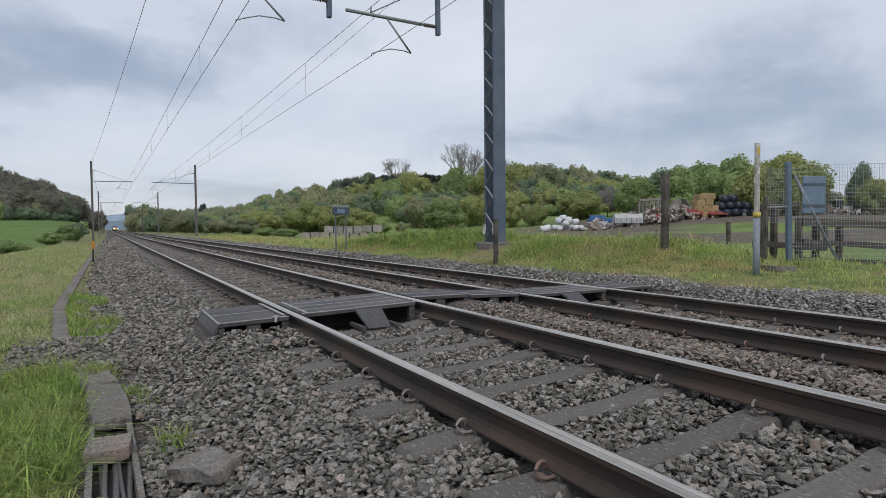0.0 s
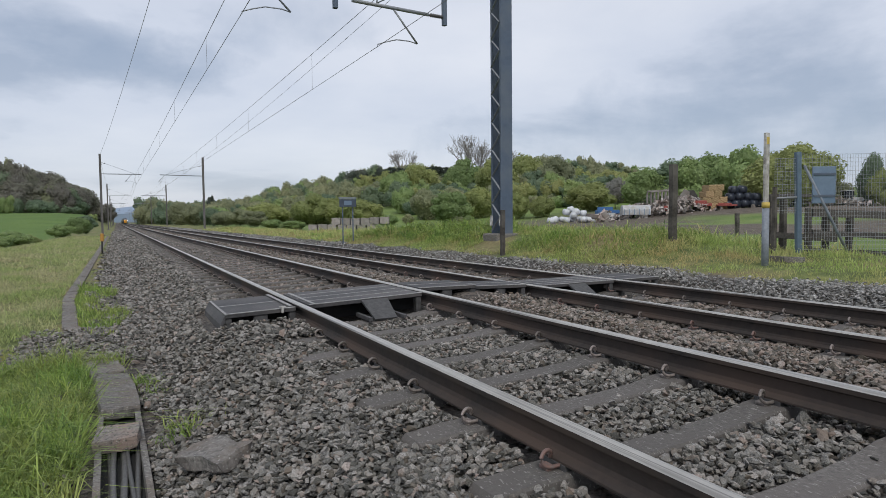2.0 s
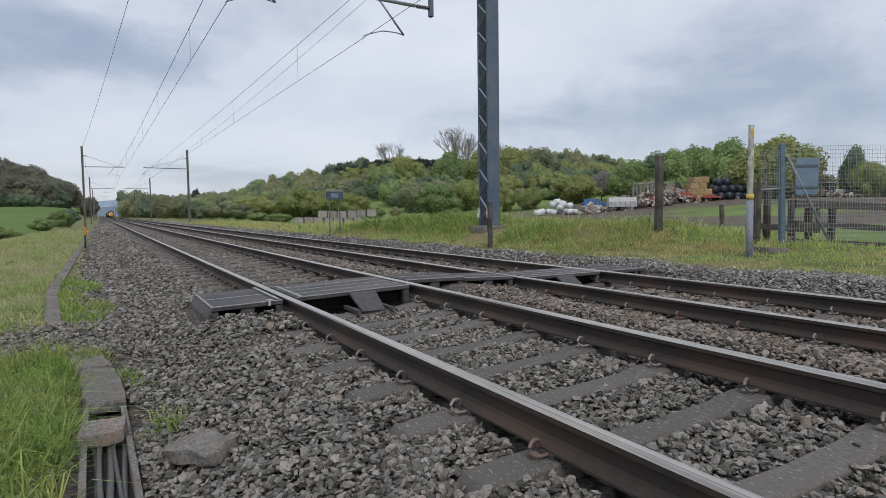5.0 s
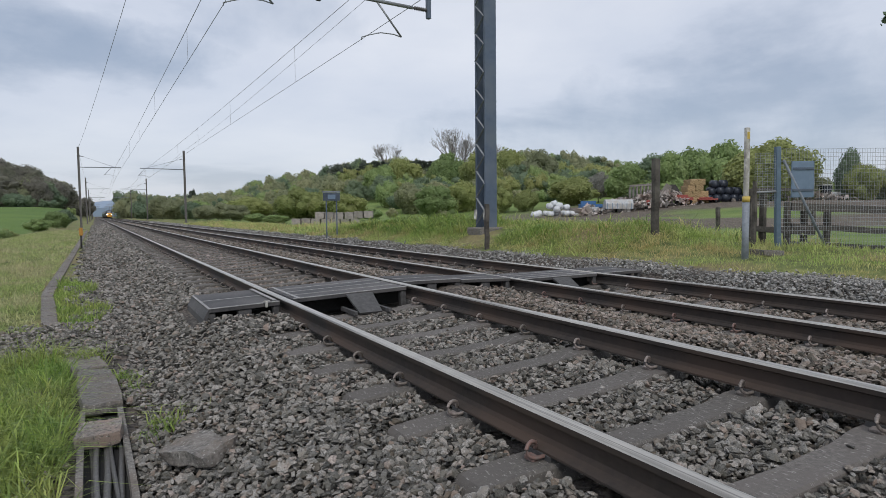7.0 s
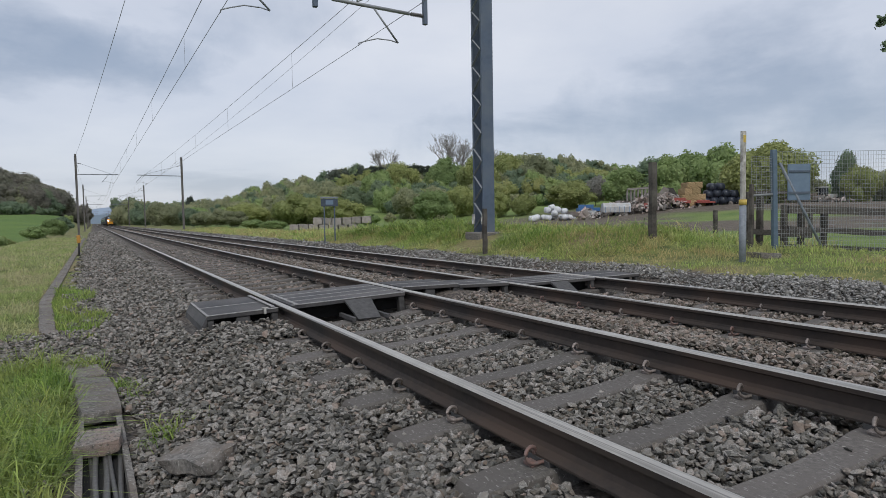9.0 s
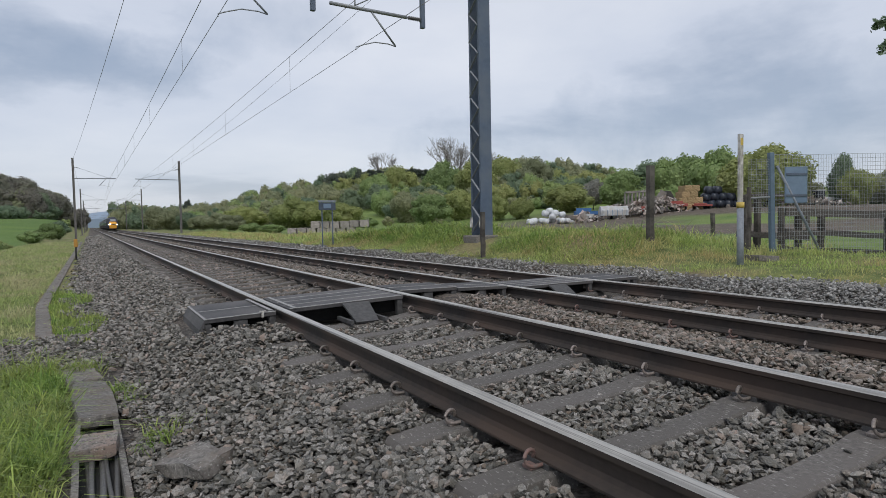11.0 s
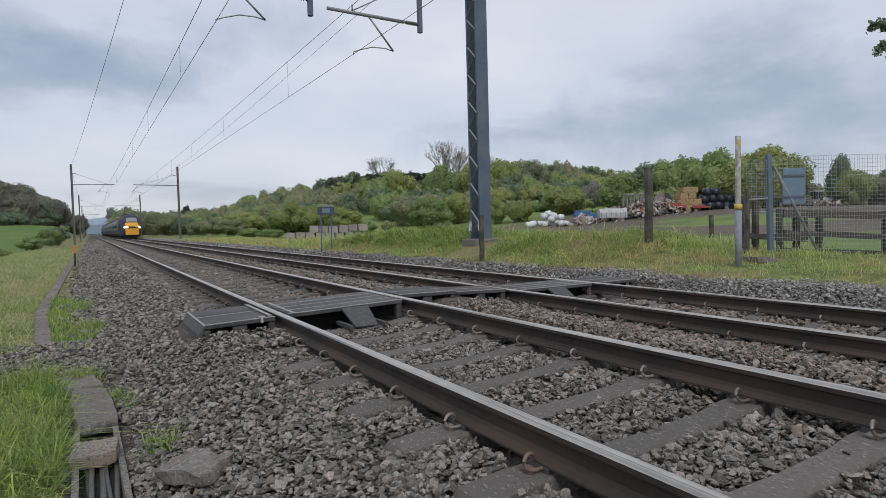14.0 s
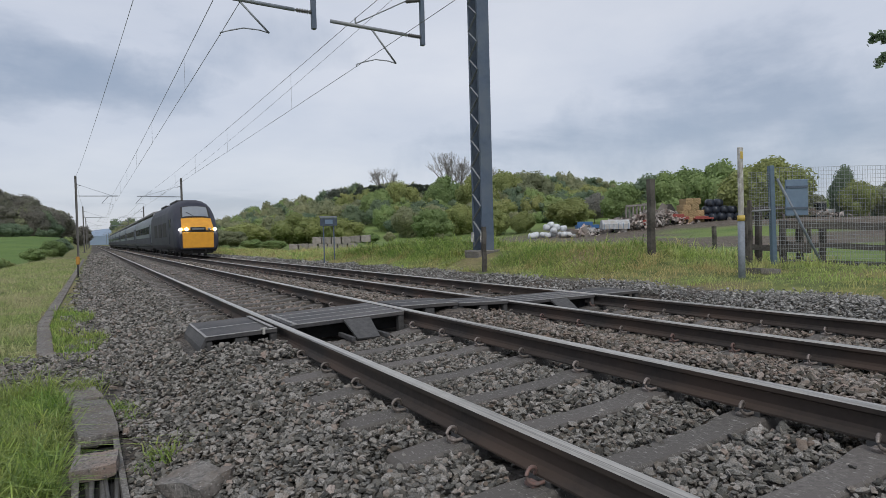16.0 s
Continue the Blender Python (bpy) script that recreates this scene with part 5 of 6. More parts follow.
for k, (dx, lv) in enumerate([(0, 0), (1.3, 0), (2.6, 0), (0.1, 1), (1.4, 1), (2.6, 1), (0.5, 2), (1.8, 2), (0.9, 3), (2.1, 3)]):
    x, y = 75.2 + dx * 0.88, 61.5 - dx * 0.47
    m = pose(x, y, gz(x, y) + 0.9 * lv - 0.03, 0, 0, -28 + random.uniform(-4, 4))
    hb.matrix_basis = m if k == 0 else hb.matrix_basis
    if k:
        copy_thing(hb, m)


def debris(name, label, cx, cy, lx, ly, hz_, n, size, material, rng):
    """A heap of broken pieces on a mound."""
    vs, fs = [], []
    for k in range(n):
        u, v = rng.normal(0, 0.38), rng.normal(0, 0.4)
        h = hz_ * max(0.0, 1 - u * u - v * v)
        px, py = cx + (u * lx) * 0.88 - v * ly * 0.47, cy - (u * lx) * 0.47 - v * ly * 0.88
        vv, ff = rough_v[k % len(rough_v)]
        r = rand_rot(1, rng)[0]
        w = (vv * rng.uniform([0.4, 0.3, 0.2], [1.6, 1.0, 0.6])) @ r.T * size * math.exp(rng.normal(0, 0.5)) + np.array([px, py, gz(px, py) + h * rng.uniform(0.55, 1.0)])
        fs.append(ff + k * len(vv))
        vs.append(w)
    ob = part(name, np_mesh(name, np.concatenate(vs), np.concatenate(fs)), material)
    return tagged(ob, label, "rubble heap", kind="stuff")


drng = np.random.default_rng(3)
debris("rubble_heap", "grey and brown heap of builders rubble in the yard", 71.5, 63.5, 6.4, 3, 2.6, 1500, 0.46, M_RUBBLE, drng)
debris("rubble_heap", "brown earth and timber heap in the yard", 67.5, 66.5, 3.4, 2.6, 2.0, 350, 0.5, M_RUBBLE, drng)
debris("scrap_heap", "mixed pale scrap and sheeting in the yard", 62.0, 68.0, 3.6, 1.5, 1.2, 220, 0.55, M_RUBBLE, drng)
debris("scrap_heap", "mixed pale scrap and machinery far in the yard", 90, 54, 12.0, 3, 1.3, 300, 0.6, M_RUBBLE, drng)

posts = new("concrete_frame_row")
for k in range(9):
    x, y = 70.4 + 0.5 * k, 67.8 - 0.27 * k
    part("upright", slab(0.22, 0.17, 3.3 + 0.05 * k, k, 0.03), M_BLOCK, posts).location = (x, y, gz(x, y))
part("beam", slab(0.3, 4.6, 0.28, 12, 0.03), M_BLOCK, posts).matrix_local = pose(72.4, 66.7, gz(72.4, 66.7) + 3.22, 0, -3, -28)
tagged(posts, "row of old pale concrete frames behind the rubble", "concrete frames")

trailer = new("covered_trailer")
trailer.matrix_basis = pose(65.8, 65.7, gz(65.8, 65.7), 0, 0, -32)
bm = bmesh.new()
prof = [(-0.9, 0.55), (-0.92, 1.3), (-0.7, 1.75), (0, 1.95), (0.7, 1.75), (0.92, 1.3), (0.9, 0.55)]
ra = [bm.verts.new((-2.0, y, z)) for y, z in prof]
rb = [bm.verts.new((2.0, y, z)) for y, z in prof]
bm.faces.new(ra)
bm.faces.new(rb[::-1])
for k in range(len(prof)):
    bm.faces.new((ra[k], rb[k], rb[(k + 1) % len(prof)], ra[(k + 1) % len(prof)]))
bmesh.ops.recalc_face_normals(bm, faces=bm.faces)
part("cover", bm, M_WHITE, trailer)
for k in range(6):
    part("side_rib", bx(-1.8 + 0.7 * k, -1.72 + 0.7 * k, -0.96, -0.91, 0.5, 1.4), M_BLUE, trailer)
for s in (-0.8, 0.8):
    bm = bmesh.new()
    bmesh.ops.create_cone(bm, cap_ends=True, segments=14, radius1=0.35, radius2=0.35, depth=0.2, matrix=Matrix.Translation((0, s, 0.35)) @ pose(0, 0, 0, 90, 0, 0))
    part("wheel", bm, M_UNDER, trailer)
tagged(trailer, "white covered trailer with ribbed sides in the yard", "trailer")


def crate(x, y, l, w, h, material, label, rz_=-28):
    ob = new("machinery_frame")
    ob.matrix_basis = pose(x, y, gz(x, y), 0, 0, rz_)
    part("bed", bx(-l / 2, l / 2, -w / 2, w / 2, h * 0.45, h * 0.75, 0.04), material, ob)
    part("upper_bar", bx(-l / 2, l * 0.2, -w / 2, -w / 2 + 0.1, h * 0.75, h, 0.02), material, ob)
    for s in (-1, 1):
        part("stand", bx(s * l * 0.4 - 0.08, s * l * 0.4 + 0.08, -w / 2, w / 2, 0, h * 0.45, 0.02), M_UNDER, ob)
    return tagged(ob, label, "farm machinery")


crate(69.9, 63.0, 2.0, 1.0, 1.3, M_RED, "red farm implement standing before the rubble")
crate(74.2, 60.9, 2.6, 1.0, 1.5, M_RED, "faded red farm implement in the yard")
crate(77.0, 58.9, 2.8, 0.9, 0.8, M_RED, "low red implement below the straw bales")
crate(62.9, 67.6, 2.2, 1.2, 1.2, M_WHITE, "pale box trailer bed in the yard")
crate(64.8, 70.5, 3.4, 1.5, 1.9, M_BLUE_T, "blue sheeted stack behind the scrap")
crate(85.3, 55.0, 1.6, 1.2, 2.0, M_RED, "red metal crate at the edge of the yard")

tractor = new("tractor")
tractor.matrix_basis = pose(101.5, 55.0, gz(101.5, 55.0), 0, 0, -30)
part("bonnet", bx(0.2, 2.0, -0.45, 0.45, 0.9, 1.6, 0.12), M_WHITE, tractor)
part("cab", bx(-1.1, 0.3, -0.7, 0.7, 1.1, 2.6, 0.08), M_GLASS, tractor)
part("cab_roof", bx(-1.2, 0.4, -0.78, 0.78, 2.6, 2.78, 0.06), M_WHITE, tractor)
for x0, r in ((-0.7, 0.85), (1.6, 0.55)):
    for s in (-1, 1):
        bm = bmesh.new()
        bmesh.ops.create_cone(bm, cap_ends=True, segments=20, radius1=r, radius2=r, depth=0.4, matrix=Matrix.Translation((x0, s * 0.9, r)) @ pose(0, 0, 0, 90, 0, 0))
        part("wheel", bm, M_UNDER, tractor)
tagged(tractor, "pale tractor parked at the far side of the field", "tractor")

for k, (x, y, h) in enumerate(((24.0, 18.6, 1.1), (29.5, 17.2, 1.1))):
    q = part("field_post", timber(0.16, 0.14, h, k), M_POST_W)
    q.location = (x, y, gz(x, y))
    tagged(q, "weathered timber fence post in the field", "post", "field posts")


# ---- trees ----
def ball(rng):
    """A lumpy unit ball of 80 faces."""
    bm = bmesh.new()
    bmesh.ops.create_icosphere(bm, subdivisions=2, radius=1)
    v = np.array([q.co[:] for q in bm.verts]) * rng.uniform(0.86, 1.08, (len(bm.verts), 1))
    bm.verts.index_update()
    f = np.array([[q.index for q in t.verts] for t in bm.faces])
    bm.free()
    return v, f


def crown_arrays(seed, blobs=15, leaves=1500, flat=0.9, leaf=0.11):
    """A crown one metre in radius on z = 0: billows of foliage set with small leaf sprays."""
    rng = np.random.default_rng(seed)
    d = rng.normal(size=(blobs, 3))
    d[:, 2] = np.abs(d[:, 2]) - 0.35
    d /= np.linalg.norm(d, axis=1)[:, None]
    rad = rng.uniform(0.17, 0.38, blobs)
    c = d * (0.96 - rad)[:, None] * rng.uniform(0.62, 1.12, (blobs, 1))
    c[0], rad[0] = (0, 0, -0.1), 0.58
    vs, fs, base = [], [], 0
    for p, r in zip(c, rad):
        v, f = ball(rng)
        vs.append(v * r * 0.9 + p)
        fs.append(f + base)
        base += len(v)
    n = leaves * 3
    k = rng.choice(blobs, n, p=rad ** 2 / (rad ** 2).sum())
    d = rng.normal(size=(n, 3))
    d /= np.linalg.norm(d, axis=1)[:, None]
    p = c[k] + d * (rad[k] * rng.uniform(0.90, 1.22, n))[:, None]
    inside = (np.linalg.norm(p[:, None] - c[None], axis=2) < 0.9 * rad[None]).any(1)
    keep = np.flatnonzero(~inside & (p[:, 2] > -0.75))[:leaves]
    p, d, m = p[keep], d[keep], len(keep)
    nrm = d * 0.8 + np.array([0, 0, 0.3]) + rng.normal(0, 0.45, d.shape)
    nrm /= np.linalg.norm(nrm, axis=1)[:, None]
    t = np.cross(nrm, rng.normal(size=d.shape))
    t /= np.linalg.norm(t, axis=1)[:, None]
    b = np.cross(nrm, t)
    q = leaf * rng.uniform(0.5, 1.4, m)[:, None]
    vs.append(np.stack([p - t * q, p + t * q * 0.8 + b * q * 0.7, p + t * q * 0.5 - b * q * 0.9], 1).reshape(-1, 3))
    fs.append(np.arange(m * 3).reshape(-1, 3) + base)
    v = np.concatenate(vs)
    v[:, 2] = v[:, 2] * flat + flat * 0.8
    return v, np.concatenate(fs)


FINE = [crown_arrays(140 + k, 22 + 3 * (k % 4), 3800, 0.8 + 0.12 * (k % 4), 0.045) for k in range(7)]
CROWNS = [crown_arrays(40 + k, 13 + 2 * (k % 4), 1250, 0.8 + 0.12 * (k % 4), 0.062) for k in range(7)]


def trunk_bm(h, r, seed):
    rng = random.Random(seed)
    bm = bmesh.new()
    top = Vector((rng.uniform(-0.2, 0.2), rng.uniform(-0.2, 0.2), h))
    tube(bm, [(0, 0, -0.4), (0.03, 0, h * 0.4), top], r, 7, r_end=r * 0.55)
    for k in range(5):
        a = 2 * math.pi * k / 5 + rng.uniform(-0.4, 0.4)
        s = Vector((0, 0, h * rng.uniform(0.6, 0.95)))
        e = s + Vector((math.cos(a), math.sin(a), 1.0)) * h * 0.45
        tube(bm, [s, s.lerp(e, 0.5) + Vector((0, 0, 0.1 * h)), e], r * 0.4, 5, r_end=r * 0.12)
    return bm


TRUNK = part("tmp", trunk_bm(1.0, 0.05, 1), M_WOODBARK)
TRUNK_ME = TRUNK.data
bpy.data.objects.remove(TRUNK)
CROWN_ME = {}


def pol(az, r):
    return -1.74 + r * math.sin(radians(az)), -0.1 + r * math.cos(radians(az))


def tree(az, r, height, radius, leaf, seed=0, low=0.1, label="rounded spring-green tree at the edge of the fields", cat="tree", name="tree"):
    """low: share of the height below the crown."""
    x, y = pol(az, r)
    t = new(name)
    t.matrix_basis = pose(x, y, gz(x, y), 0, 0, seed * 67)
    key = (seed % len(CROWNS), leaf.name)
    if key not in CROWN_ME:
        me = np_mesh("crown", *FINE[key[0]])
        me.materials.append(leaf)
        CROWN_ME[key] = me
    c = new("crown", CROWN_ME[key])
    c.parent = t
    top = FINE[key[0]][0][:, 2].max()
    c.location.z = height * low
    c.scale = (radius, radius, height * (1 - low) / top)
    k = new("trunk", TRUNK_ME)
    k.parent = t
    kh = height * (low + 0.45)
    k.scale = (kh * 0.6, kh * 0.6, kh * 0.7)
    return tagged(t, label, cat, "trees")


def woods(name, label, rows, leaf, rng):
    """Many crowns and their trunks as one stretch of woodland."""
    vs, fs, base = [], [], 0
    for az, r, h, rad in rows:
        x, y = pol(az, r)
        v, f = (FINE if leaf is M_BARE else CROWNS)[int(rng.integers(0, len(CROWNS)))]
        a = rng.uniform(0, 6.28)
        ca, sa = math.cos(a), math.sin(a)
        w = np.stack([(v[:, 0] * ca - v[:, 1] * sa) * rad, (v[:, 0] * sa + v[:, 1] * ca) * rad, v[:, 2] / v[:, 2].max() * h * 1.15 - h * 0.15], 1) + np.array([x, y, gz(x, y)])
        vs.append(w)
        fs.append(f + base)
        base += len(v)
    ob = part(name, np_mesh(name, np.concatenate(vs), np.concatenate(fs)), leaf)
    return tagged(ob, label, "woodland", kind="stuff")


SKY_AZ = [-12, -9, -7, -5.5, -4.3, -3, -1.5, 2.0, 3.0, 4.5, 6.0, 7, 9, 11, 13, 15.8, 19.2, 21.7, 24.5, 28.7, 32, 36.6, 40, 44.8, 47, 50, 53.6, 57.9, 60.5, 61.5, 64, 66, 72]
SKY_EL = [.098, .09, .083, .072, .069, .055, .027, .036, .037, .030, .030, .034, .036, .040, .053, .063, .072, .081, .083, .080, .078, .098, .094, .082, .070, .076, .086, .084, .050, .042, .048, .055, .05]
trng = np.random.default_rng(21)
belts = {k: [] for k in range(6)}


def belt(a0, a1, step, r, spread, share, rad, kinds):
    for az in np.arange(a0, a1, step):
        az_ = az + trng.normal(0, step * 0.35)
        r_ = r + trng.uniform(-spread, spread)
        x, y = pol(az_, r_)
        top = 0.92 + r_ * float(np.interp(az_, SKY_AZ, SKY_EL)) * share * trng.uniform(1.0, 1.13)
        h = top - gz(x, y)
        if h > 2:
            belts[int(trng.choice(kinds))].append((az_, r_, h, min(rad * trng.uniform(0.75, 1.25), h * 0.75)))


belt(12.5, 46, 0.75, 320, 14, 1.0, 7.0, [0, 2, 3, 3, 3])
belt(13, 46, 0.9, 285, 12, 0.88, 6.0, [0, 1, 2, 3, 3])
belt(14, 46, 1.0, 250, 12, 0.74, 5.5, [0, 1, 2, 2, 3])
belt(20, 30, 0.8, 300, 12, 0.97, 6.0, [2, 4, 4, 2])
belt(25, 46, 1.2, 210, 12, 0.82, 5.4, [0, 1, 1, 3])
belt(13.5, 21, 1.0, 175, 12, 0.60, 4.2, [0, 1, 2, 3])
belt(24.5, 46, 1.1, 178, 8, 0.72, 4.6, [0, 1, 3, 2])
belt(19, 27, 0.8, 225, 10, 0.66, 5.0, [0, 2, 2, 3])
belt(6.5, 20, 0.9, 215, 20, 0.86, 4.8, [0, 2, 3, 3])
belt(6.5, 16, 1.0, 150, 14, 0.62, 3.2, [3, 0, 3])
belt(2.2, 7.0, 0.55, 300, 40, 0.95, 5.5, [2, 2, 3])
belt(3.5, 8.0, 0.6, 180, 30, 0.80, 3.6, [2, 3, 3])
belt(24.5, 46, 0.95, 158, 6, 0.60, 4.2, [0, 1, 3, 2])
belt(24.2, 34, 0.9, 112, 6, 0.11, 1.6, [3, 3, 0])
belt(2.4, 13, 0.5, 240, 25, 0.92, 4.2, [2, 3, 3])
belt(45.5, 72, 1.25, 150, 8, 0.82, 5.0, [0, 0, 2, 1])
belt(46, 72, 1.4, 132, 6, 0.62, 4.2, [0, 2, 0])
belt(25.2, 46, 0.75, 146, 6, 0.36, 3.4, [3, 0, 2, 3])
belt(11.5, 20.5, 0.7, 118, 7, 0.34, 2.8, [3, 0, 1])
belt(7, 21.5, 0.8, 185, 10, 0.70, 4.4, [0, 2, 3, 3])
belt(-12, -1.3, 0.5, 285, 18, 0.96, 9.0, [5, 5, 5, 3])
belt(-12, -2.5, 0.55, 262, 8, 0.72, 7.5, [5, 5, 3, 2])
belt(-9, -1.2, 0.8, 240, 6, 0.42, 3.0, [2, 2, 0])
M_BARE = leaf_mat("budding_brown_twigs", (0.235, 0.225, 0.19), (0.18, 0.172, 0.145), (0.22, 0.225, 0.165))
kinds = [M_LEAF[0], M_LEAF[1], M_LEAF[2], M_LEAF[3], M_LEAF[4], M_BARE]
for k, rows in belts.items():
    if rows:
        woods("woodland", ("fresh green", "yellow-green", "dark green", "olive and bronze", "dark pine", "brown budding")[k] + " trees of the woods on the hillside", rows, kinds[k], trng)

Y, G, D, O = M_LEAF[1], M_LEAF[0], M_LEAF[2], M_LEAF[3]
for az, r, h, rad, leaf, seed in ((12.2, 105, 4.2, 3.4, Y, 1), (16.4, 100, 5.4, 3.4, Y, 2), (14.6, 112, 4.4, 3.0, O, 3), (18.6, 98, 5.0, 3.0, Y, 4), (20.6, 104, 4.6, 3.2, Y, 5),
                                  (28.8, 120, 6.6, 4.0, G, 6), (26.8, 135, 7.5, 3.6, O, 0), (31.8, 130, 7.4, 3.6, Y, 1), (35.0, 118, 5.4, 2.6, Y, 2), (37.4, 116, 4.6, 2.3, Y, 3),
                                  (41.8, 122, 6.0, 4.4, Y, 4), (46.9, 128, 9.0, 4.5, G, 5), (48.6, 132, 10.5, 4.8, D, 6), (50.4, 130, 11.0, 4.6, G, 0), (52.2, 134, 12.0, 4.8, G, 1),
                                  (54.2, 128, 12.5, 5.0, G, 2), (57.7, 105, 10.4, 6.0, Y, 3), (56.3, 112, 9.0, 4.0, G, 4), (60.4, 118, 5.4, 3.6, O, 5), (63.2, 120, 9.3, 2.0, D, 6), (64.3, 118, 6.6, 2.6, Y, 1), (66.6, 122, 6.6, 4.0, O, 2),
                                  (33.3, 170, 13.0, 5.5, Y, 0), (36.0, 190, 15.5, 6.5, Y, 1), (38.6, 185, 14.0, 6.0, O, 2), (30.0, 190, 14.5, 6.0, G, 3), (24.0, 180, 10.5, 5.0, G, 4), (26.0, 185, 12.5, 5.0, Y, 5), (7.4, 178, 8.6, 1.8, M_LEAF[4], 3)):
    tree(az, r, h * 0.95, rad * 1.2, leaf, seed, -0.08)
tree(44.0, 135, 6.8, 3.2, M_BLOSSOM, 3, label="small tree in white blossom at the wood's edge")
for az, r, h, rad, leaf, seed in ((-3.9, 74, 1.5, 1.5, G, 2), (-7.2, 60, 1.5, 1.7, G, 1), (-2.7, 88, 2.2, 1.5, G, 5), (-8.6, 56, 1.5, 1.7, G, 0), (-6.2, 64, 1.1, 1.3, Y, 3), (-2.2, 110, 2.6, 1.8, D, 4),
                                  (8.6, 95, 2.4, 2.2, O, 1), (9.8, 90, 2.6, 2.2, O, 2), (11.0, 86, 2.2, 2.0, O, 6), (7.6, 108, 3.2, 2.4, D, 0), (6.0, 125, 4.0, 3.0, O, 4), (5.0, 140, 5.0, 3.0, O, 5), (23.0, 75, 1.5, 1.6, G, 3), (12.6, 62, 1.0, 1.3, G, 4), (14.4, 58, 0.9, 1.2, G, 5)):
    tree(az, r, h, rad, leaf, seed, 0.0, "low rounded green bush beside the field", "bush", "bush")


def bare_tree(az, r, h, seed):
    """A leafless tree of forking limbs and twigs."""
    rng = random.Random(seed)
    x, y = pol(az, r)
    t = new("bare_tree")
    t.location = (x, y, gz(x, y))
    limbs, twigs = bmesh.new(), bmesh.new()

    def grow(p, d, l, rad, level):
        e = p + d * l
        tube(limbs if level < 2 else twigs, [p, p.lerp(e, 0.5) + Vector((rng.uniform(-1, 1), rng.uniform(-1, 1), 0)) * l * 0.05, e], rad, 5 if level < 2 else 3, r_end=rad * 0.6, closed_ends=False)
        if level == (6 if seed < 15 else 5):
            return
        for k in range(3 if level else 5):
            nd = (d + Vector((rng.uniform(-1, 1), rng.uniform(-1, 1), rng.uniform(-0.15, 0.8))) * 0.66).normalized()
            grow(p.lerp(e, rng.uniform(0.6, 1.0)), nd, l * rng.uniform(0.62, 0.82), rad * 0.58, level + 1)

    grow(Vector((0, 0, -0.3)), Vector((0, 0, 1)), h * 0.30, h * 0.022, 0)
    part("trunk", limbs, M_TWIG, t)
    part("twig_mass", twigs, M_TWIG, t)
    tagged(t, "tall leafless tree standing above the wood", "tree", "bare trees")


bare_tree(30.6, 250, 27, 4)
bare_tree(31.6, 256, 25, 14)
bare_tree(24.9, 300, 24, 8)
bare_tree(-4.4, 284, 17, 5)
bare_tree(-7.6, 286, 18, 6)
bare_tree(34.2, 290, 22, 9)
bare_tree(-6.0, 283, 16, 15)
bare_tree(-9.2, 284, 18, 16)
bare_tree(-5.2, 286, 15.5, 17)
bare_tree(-8.4, 282, 17.5, 18)


def pine_crowns():
    """Flat dark clumps of a pine one metre high, on a bare stem."""
    rng = np.random.default_rng(77)
    vs, fs, base = [], [], 0
    for k in range(11):
        v, f = CROWNS[k % len(CROWNS)]
        a, q = rng.uniform(0, 6.28), 0.17 * math.sqrt(k / 11)
        r = rng.uniform(0.10, 0.16)
        z = 0.92 - 0.05 * (k % 5) - 0.28 * rng.random() * (k > 5)
        sel = f[::2]
        vs.append(v * np.array([r, r, r * 0.75]) + np.array([q * 1.5 * math.cos(a), q * 1.5 * math.sin(a), z - 0.16]))
        fs.append(sel + base)
        base += len(v)
    return np.concatenate(vs), np.concatenate(fs)


PINE_ME = np_mesh("crown", *pine_crowns())
PINE_ME.materials.append(M_LEAF[4])
for k, (az, r, el_) in enumerate(((22.2, 288, 0.083), (22.9, 294, 0.086), (23.7, 286, 0.089), (24.4, 292, 0.088), (25.6, 286, 0.087), (26.6, 282, 0.089), (27.3, 288, 0.091), (28.1, 284, 0.090), (28.8, 290, 0.088), (29.4, 284, 0.086))):
    x, y = pol(az, r)
    h = 0.92 + el_ * r - gz(x, y)
    pine = new("pine_tree")
    pine.matrix_basis = pose(x, y, gz(x, y), 0, 0, k * 71)
    cr = new("crown", PINE_ME)
    cr.parent, cr.scale = pine, (h * 0.9, h * 0.9, h)
    stem = part("trunk", tb([(0, 0, -0.3), (0.1, 0, h * 0.5), (0, 0, h * 0.85)], h * 0.014, 6, r_end=h * 0.006), M_WOODBARK, pine)
    tagged(pine, "dark flat-topped pine standing above the hillside wood", "tree", "pines")

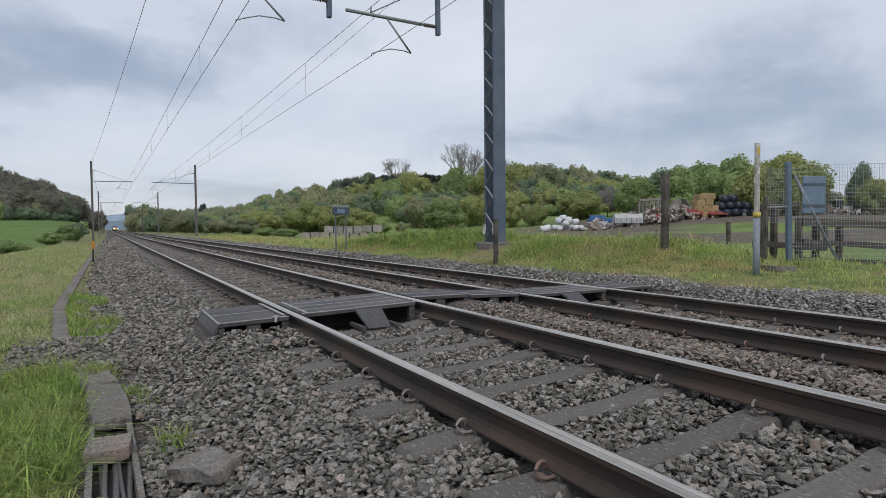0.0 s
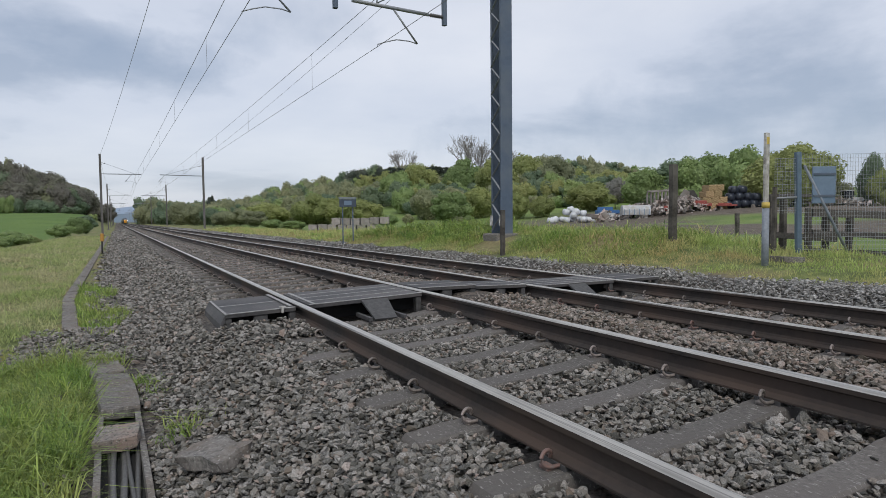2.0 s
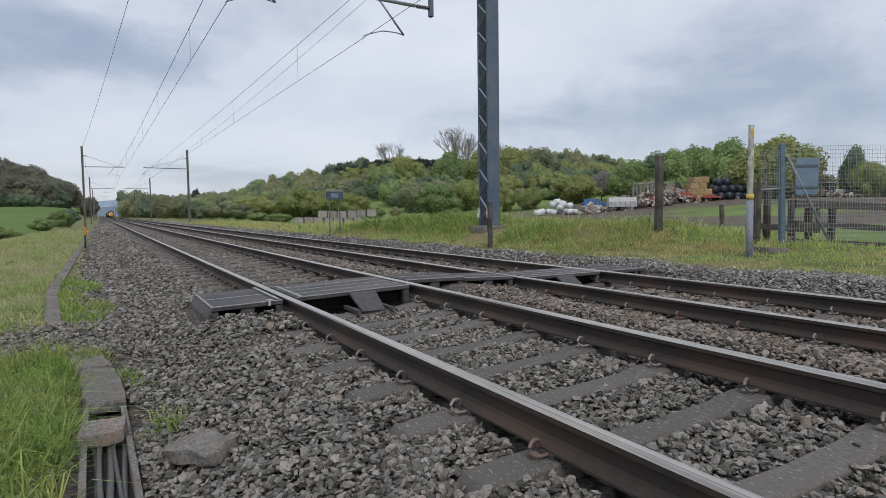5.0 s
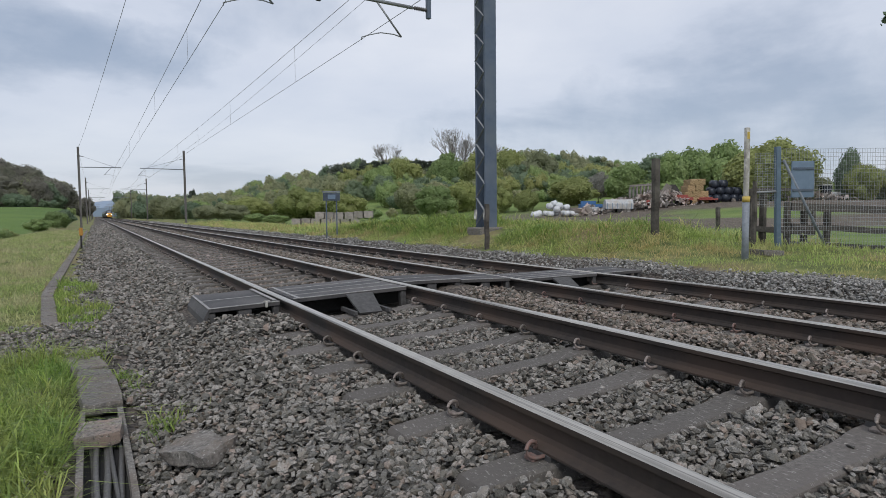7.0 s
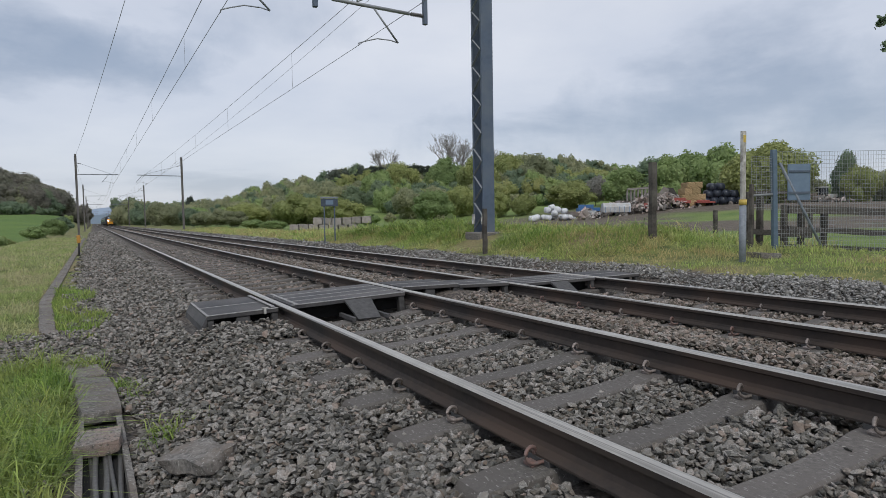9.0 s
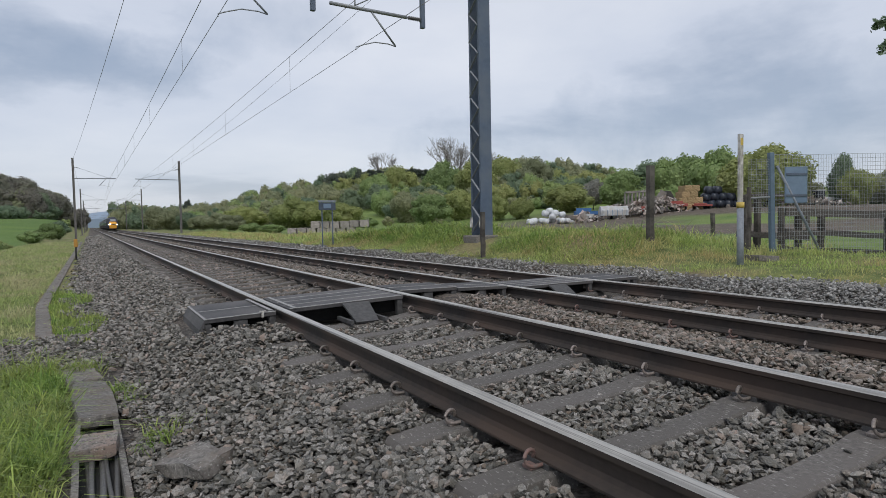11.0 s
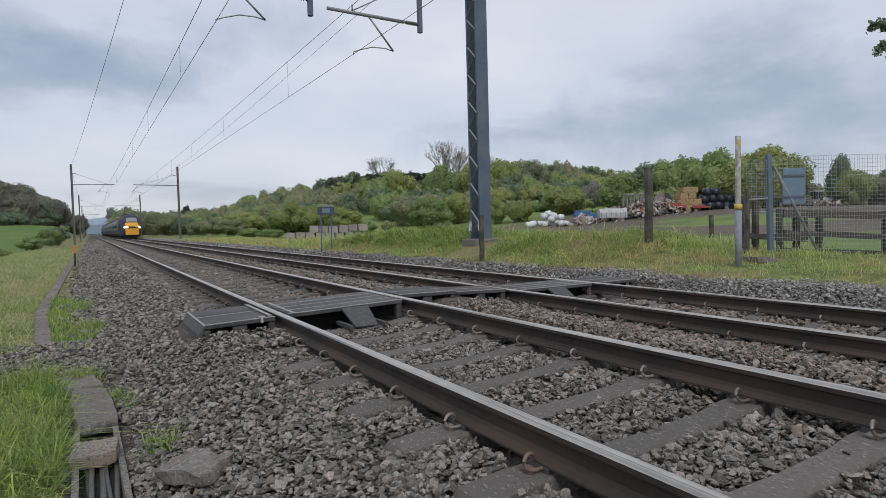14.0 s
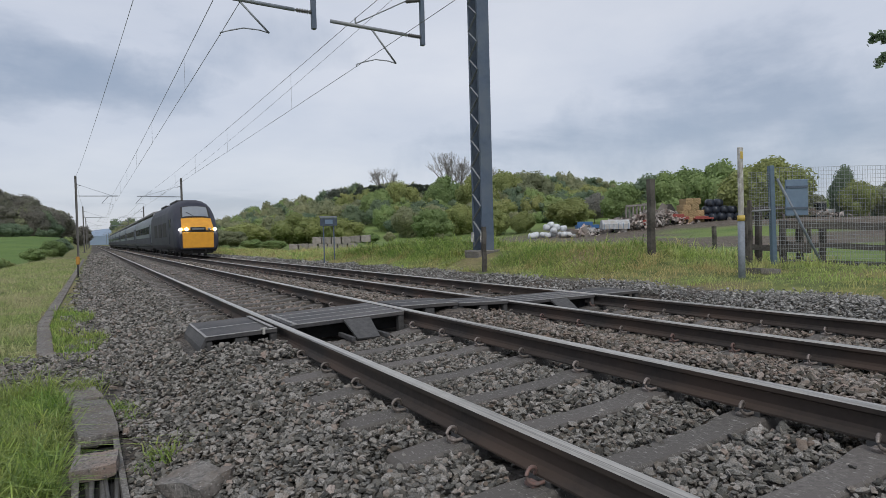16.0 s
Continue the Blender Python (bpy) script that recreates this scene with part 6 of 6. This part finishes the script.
# overhanging branch of a tree just outside the crossing
near_tree = new("hedgerow_tree")
nx_, ny_ = 10.4, 2.6
near_tree.location = (nx_, ny_, gz(nx_, ny_))
part("trunk", trunk_bm(3.6, 0.16, 3), M_WOODBARK, near_tree)
lr = np.random.default_rng(17)
tips = [Vector((7.95, 4.36, 3.50)) - near_tree.location, Vector((8.05, 4.33, 3.20)) - near_tree.location, Vector((8.1, 4.05, 3.75)) - near_tree.location]
lv, br = [], bmesh.new()
for tip in tips:
    root = Vector((0, 0, 3.3))
    pts = [root.lerp(tip, u) + Vector((0, 0, 0.25 * math.sin(u * 3.1))) for u in np.linspace(0, 1, 8)]
    tube(br, pts, 0.03, 5, r_end=0.004)
    for u in 1.0 - 0.6 * lr.random(900) ** 1.2:
        side_twig = 0.10 * math.sin(u * 60) + 0.02
        c = root.lerp(tip, u) + Vector((0, 0, 0.25 * math.sin(u * 3.1) + side_twig * 0.6)) + Vector(lr.normal(0, 0.028 + 0.16 * (1 - u), 3))
        n_ = Vector(lr.normal(size=3)).normalized()
        t_ = n_.orthogonal().normalized()
        b_ = n_.cross(t_)
        s = 0.034 * lr.uniform(0.7, 1.3)
        lv += [c - t_ * s, c - b_ * s * 0.6, c + t_ * s, c + b_ * s * 0.6]
part("limb", br, M_WOODBARK, near_tree)
part("foliage", np_mesh("foliage", np.array([p[:] for p in lv]), np.arange(len(lv)).reshape(-1, 4)), M_LEAF[2], near_tree)
cr = part("crown", np_mesh("crown", *crown_arrays(91, 14, 3000, 0.9, 0.05)), M_LEAF[2], near_tree)
cr.location, cr.scale = (0.9, -1.1, 2.9), (1.6, 1.6, 1.7)
tagged(near_tree, "dark-leaved hedgerow tree reaching over the field fence", "tree")

# distant hills, the haze of the air painted into their blue colour
M_FAR = mat("far_hill_haze_blue", (0.27, 0.34, 0.43), (0.22, 0.29, 0.38), 0.004, 1.0, 0)
hv, n = [], 60
for k in range(n + 1):
    a = -40 + 110 * k / n
    x, y = pol(a, 2300)
    h = 38 + 12 * math.sin(a * 0.33 + 1.0) + 12 * math.sin(a * 0.9)
    hv += [(x, y, -20), (x, y, h * 0.55), (x * 1.06, y * 1.06, h)]
i = (np.arange(n) * 3)[:, None]
hf = np.concatenate([i + np.array([[0, 3, 4, 1]]), i + np.array([[1, 4, 5, 2]])])
tagged(part("backdrop_hills", np_mesh("backdrop_hills", np.array(hv), hf), M_FAR), "hazy blue hills on the horizon", "hills", kind="structure")


# ---- movement ----
TRAIN_Y = [(0, 552.0), (4, 425.5), (8, 298.5), (12, 170.5), (13, 138.4), (14, 106.2), (15, 73.9), (16, 41.4)]


def motions():
    for car, back in train:
        walk(car, [(t, pose(TRAIN_X, y + back, -0.03)) for t, y in TRAIN_Y])


motions()
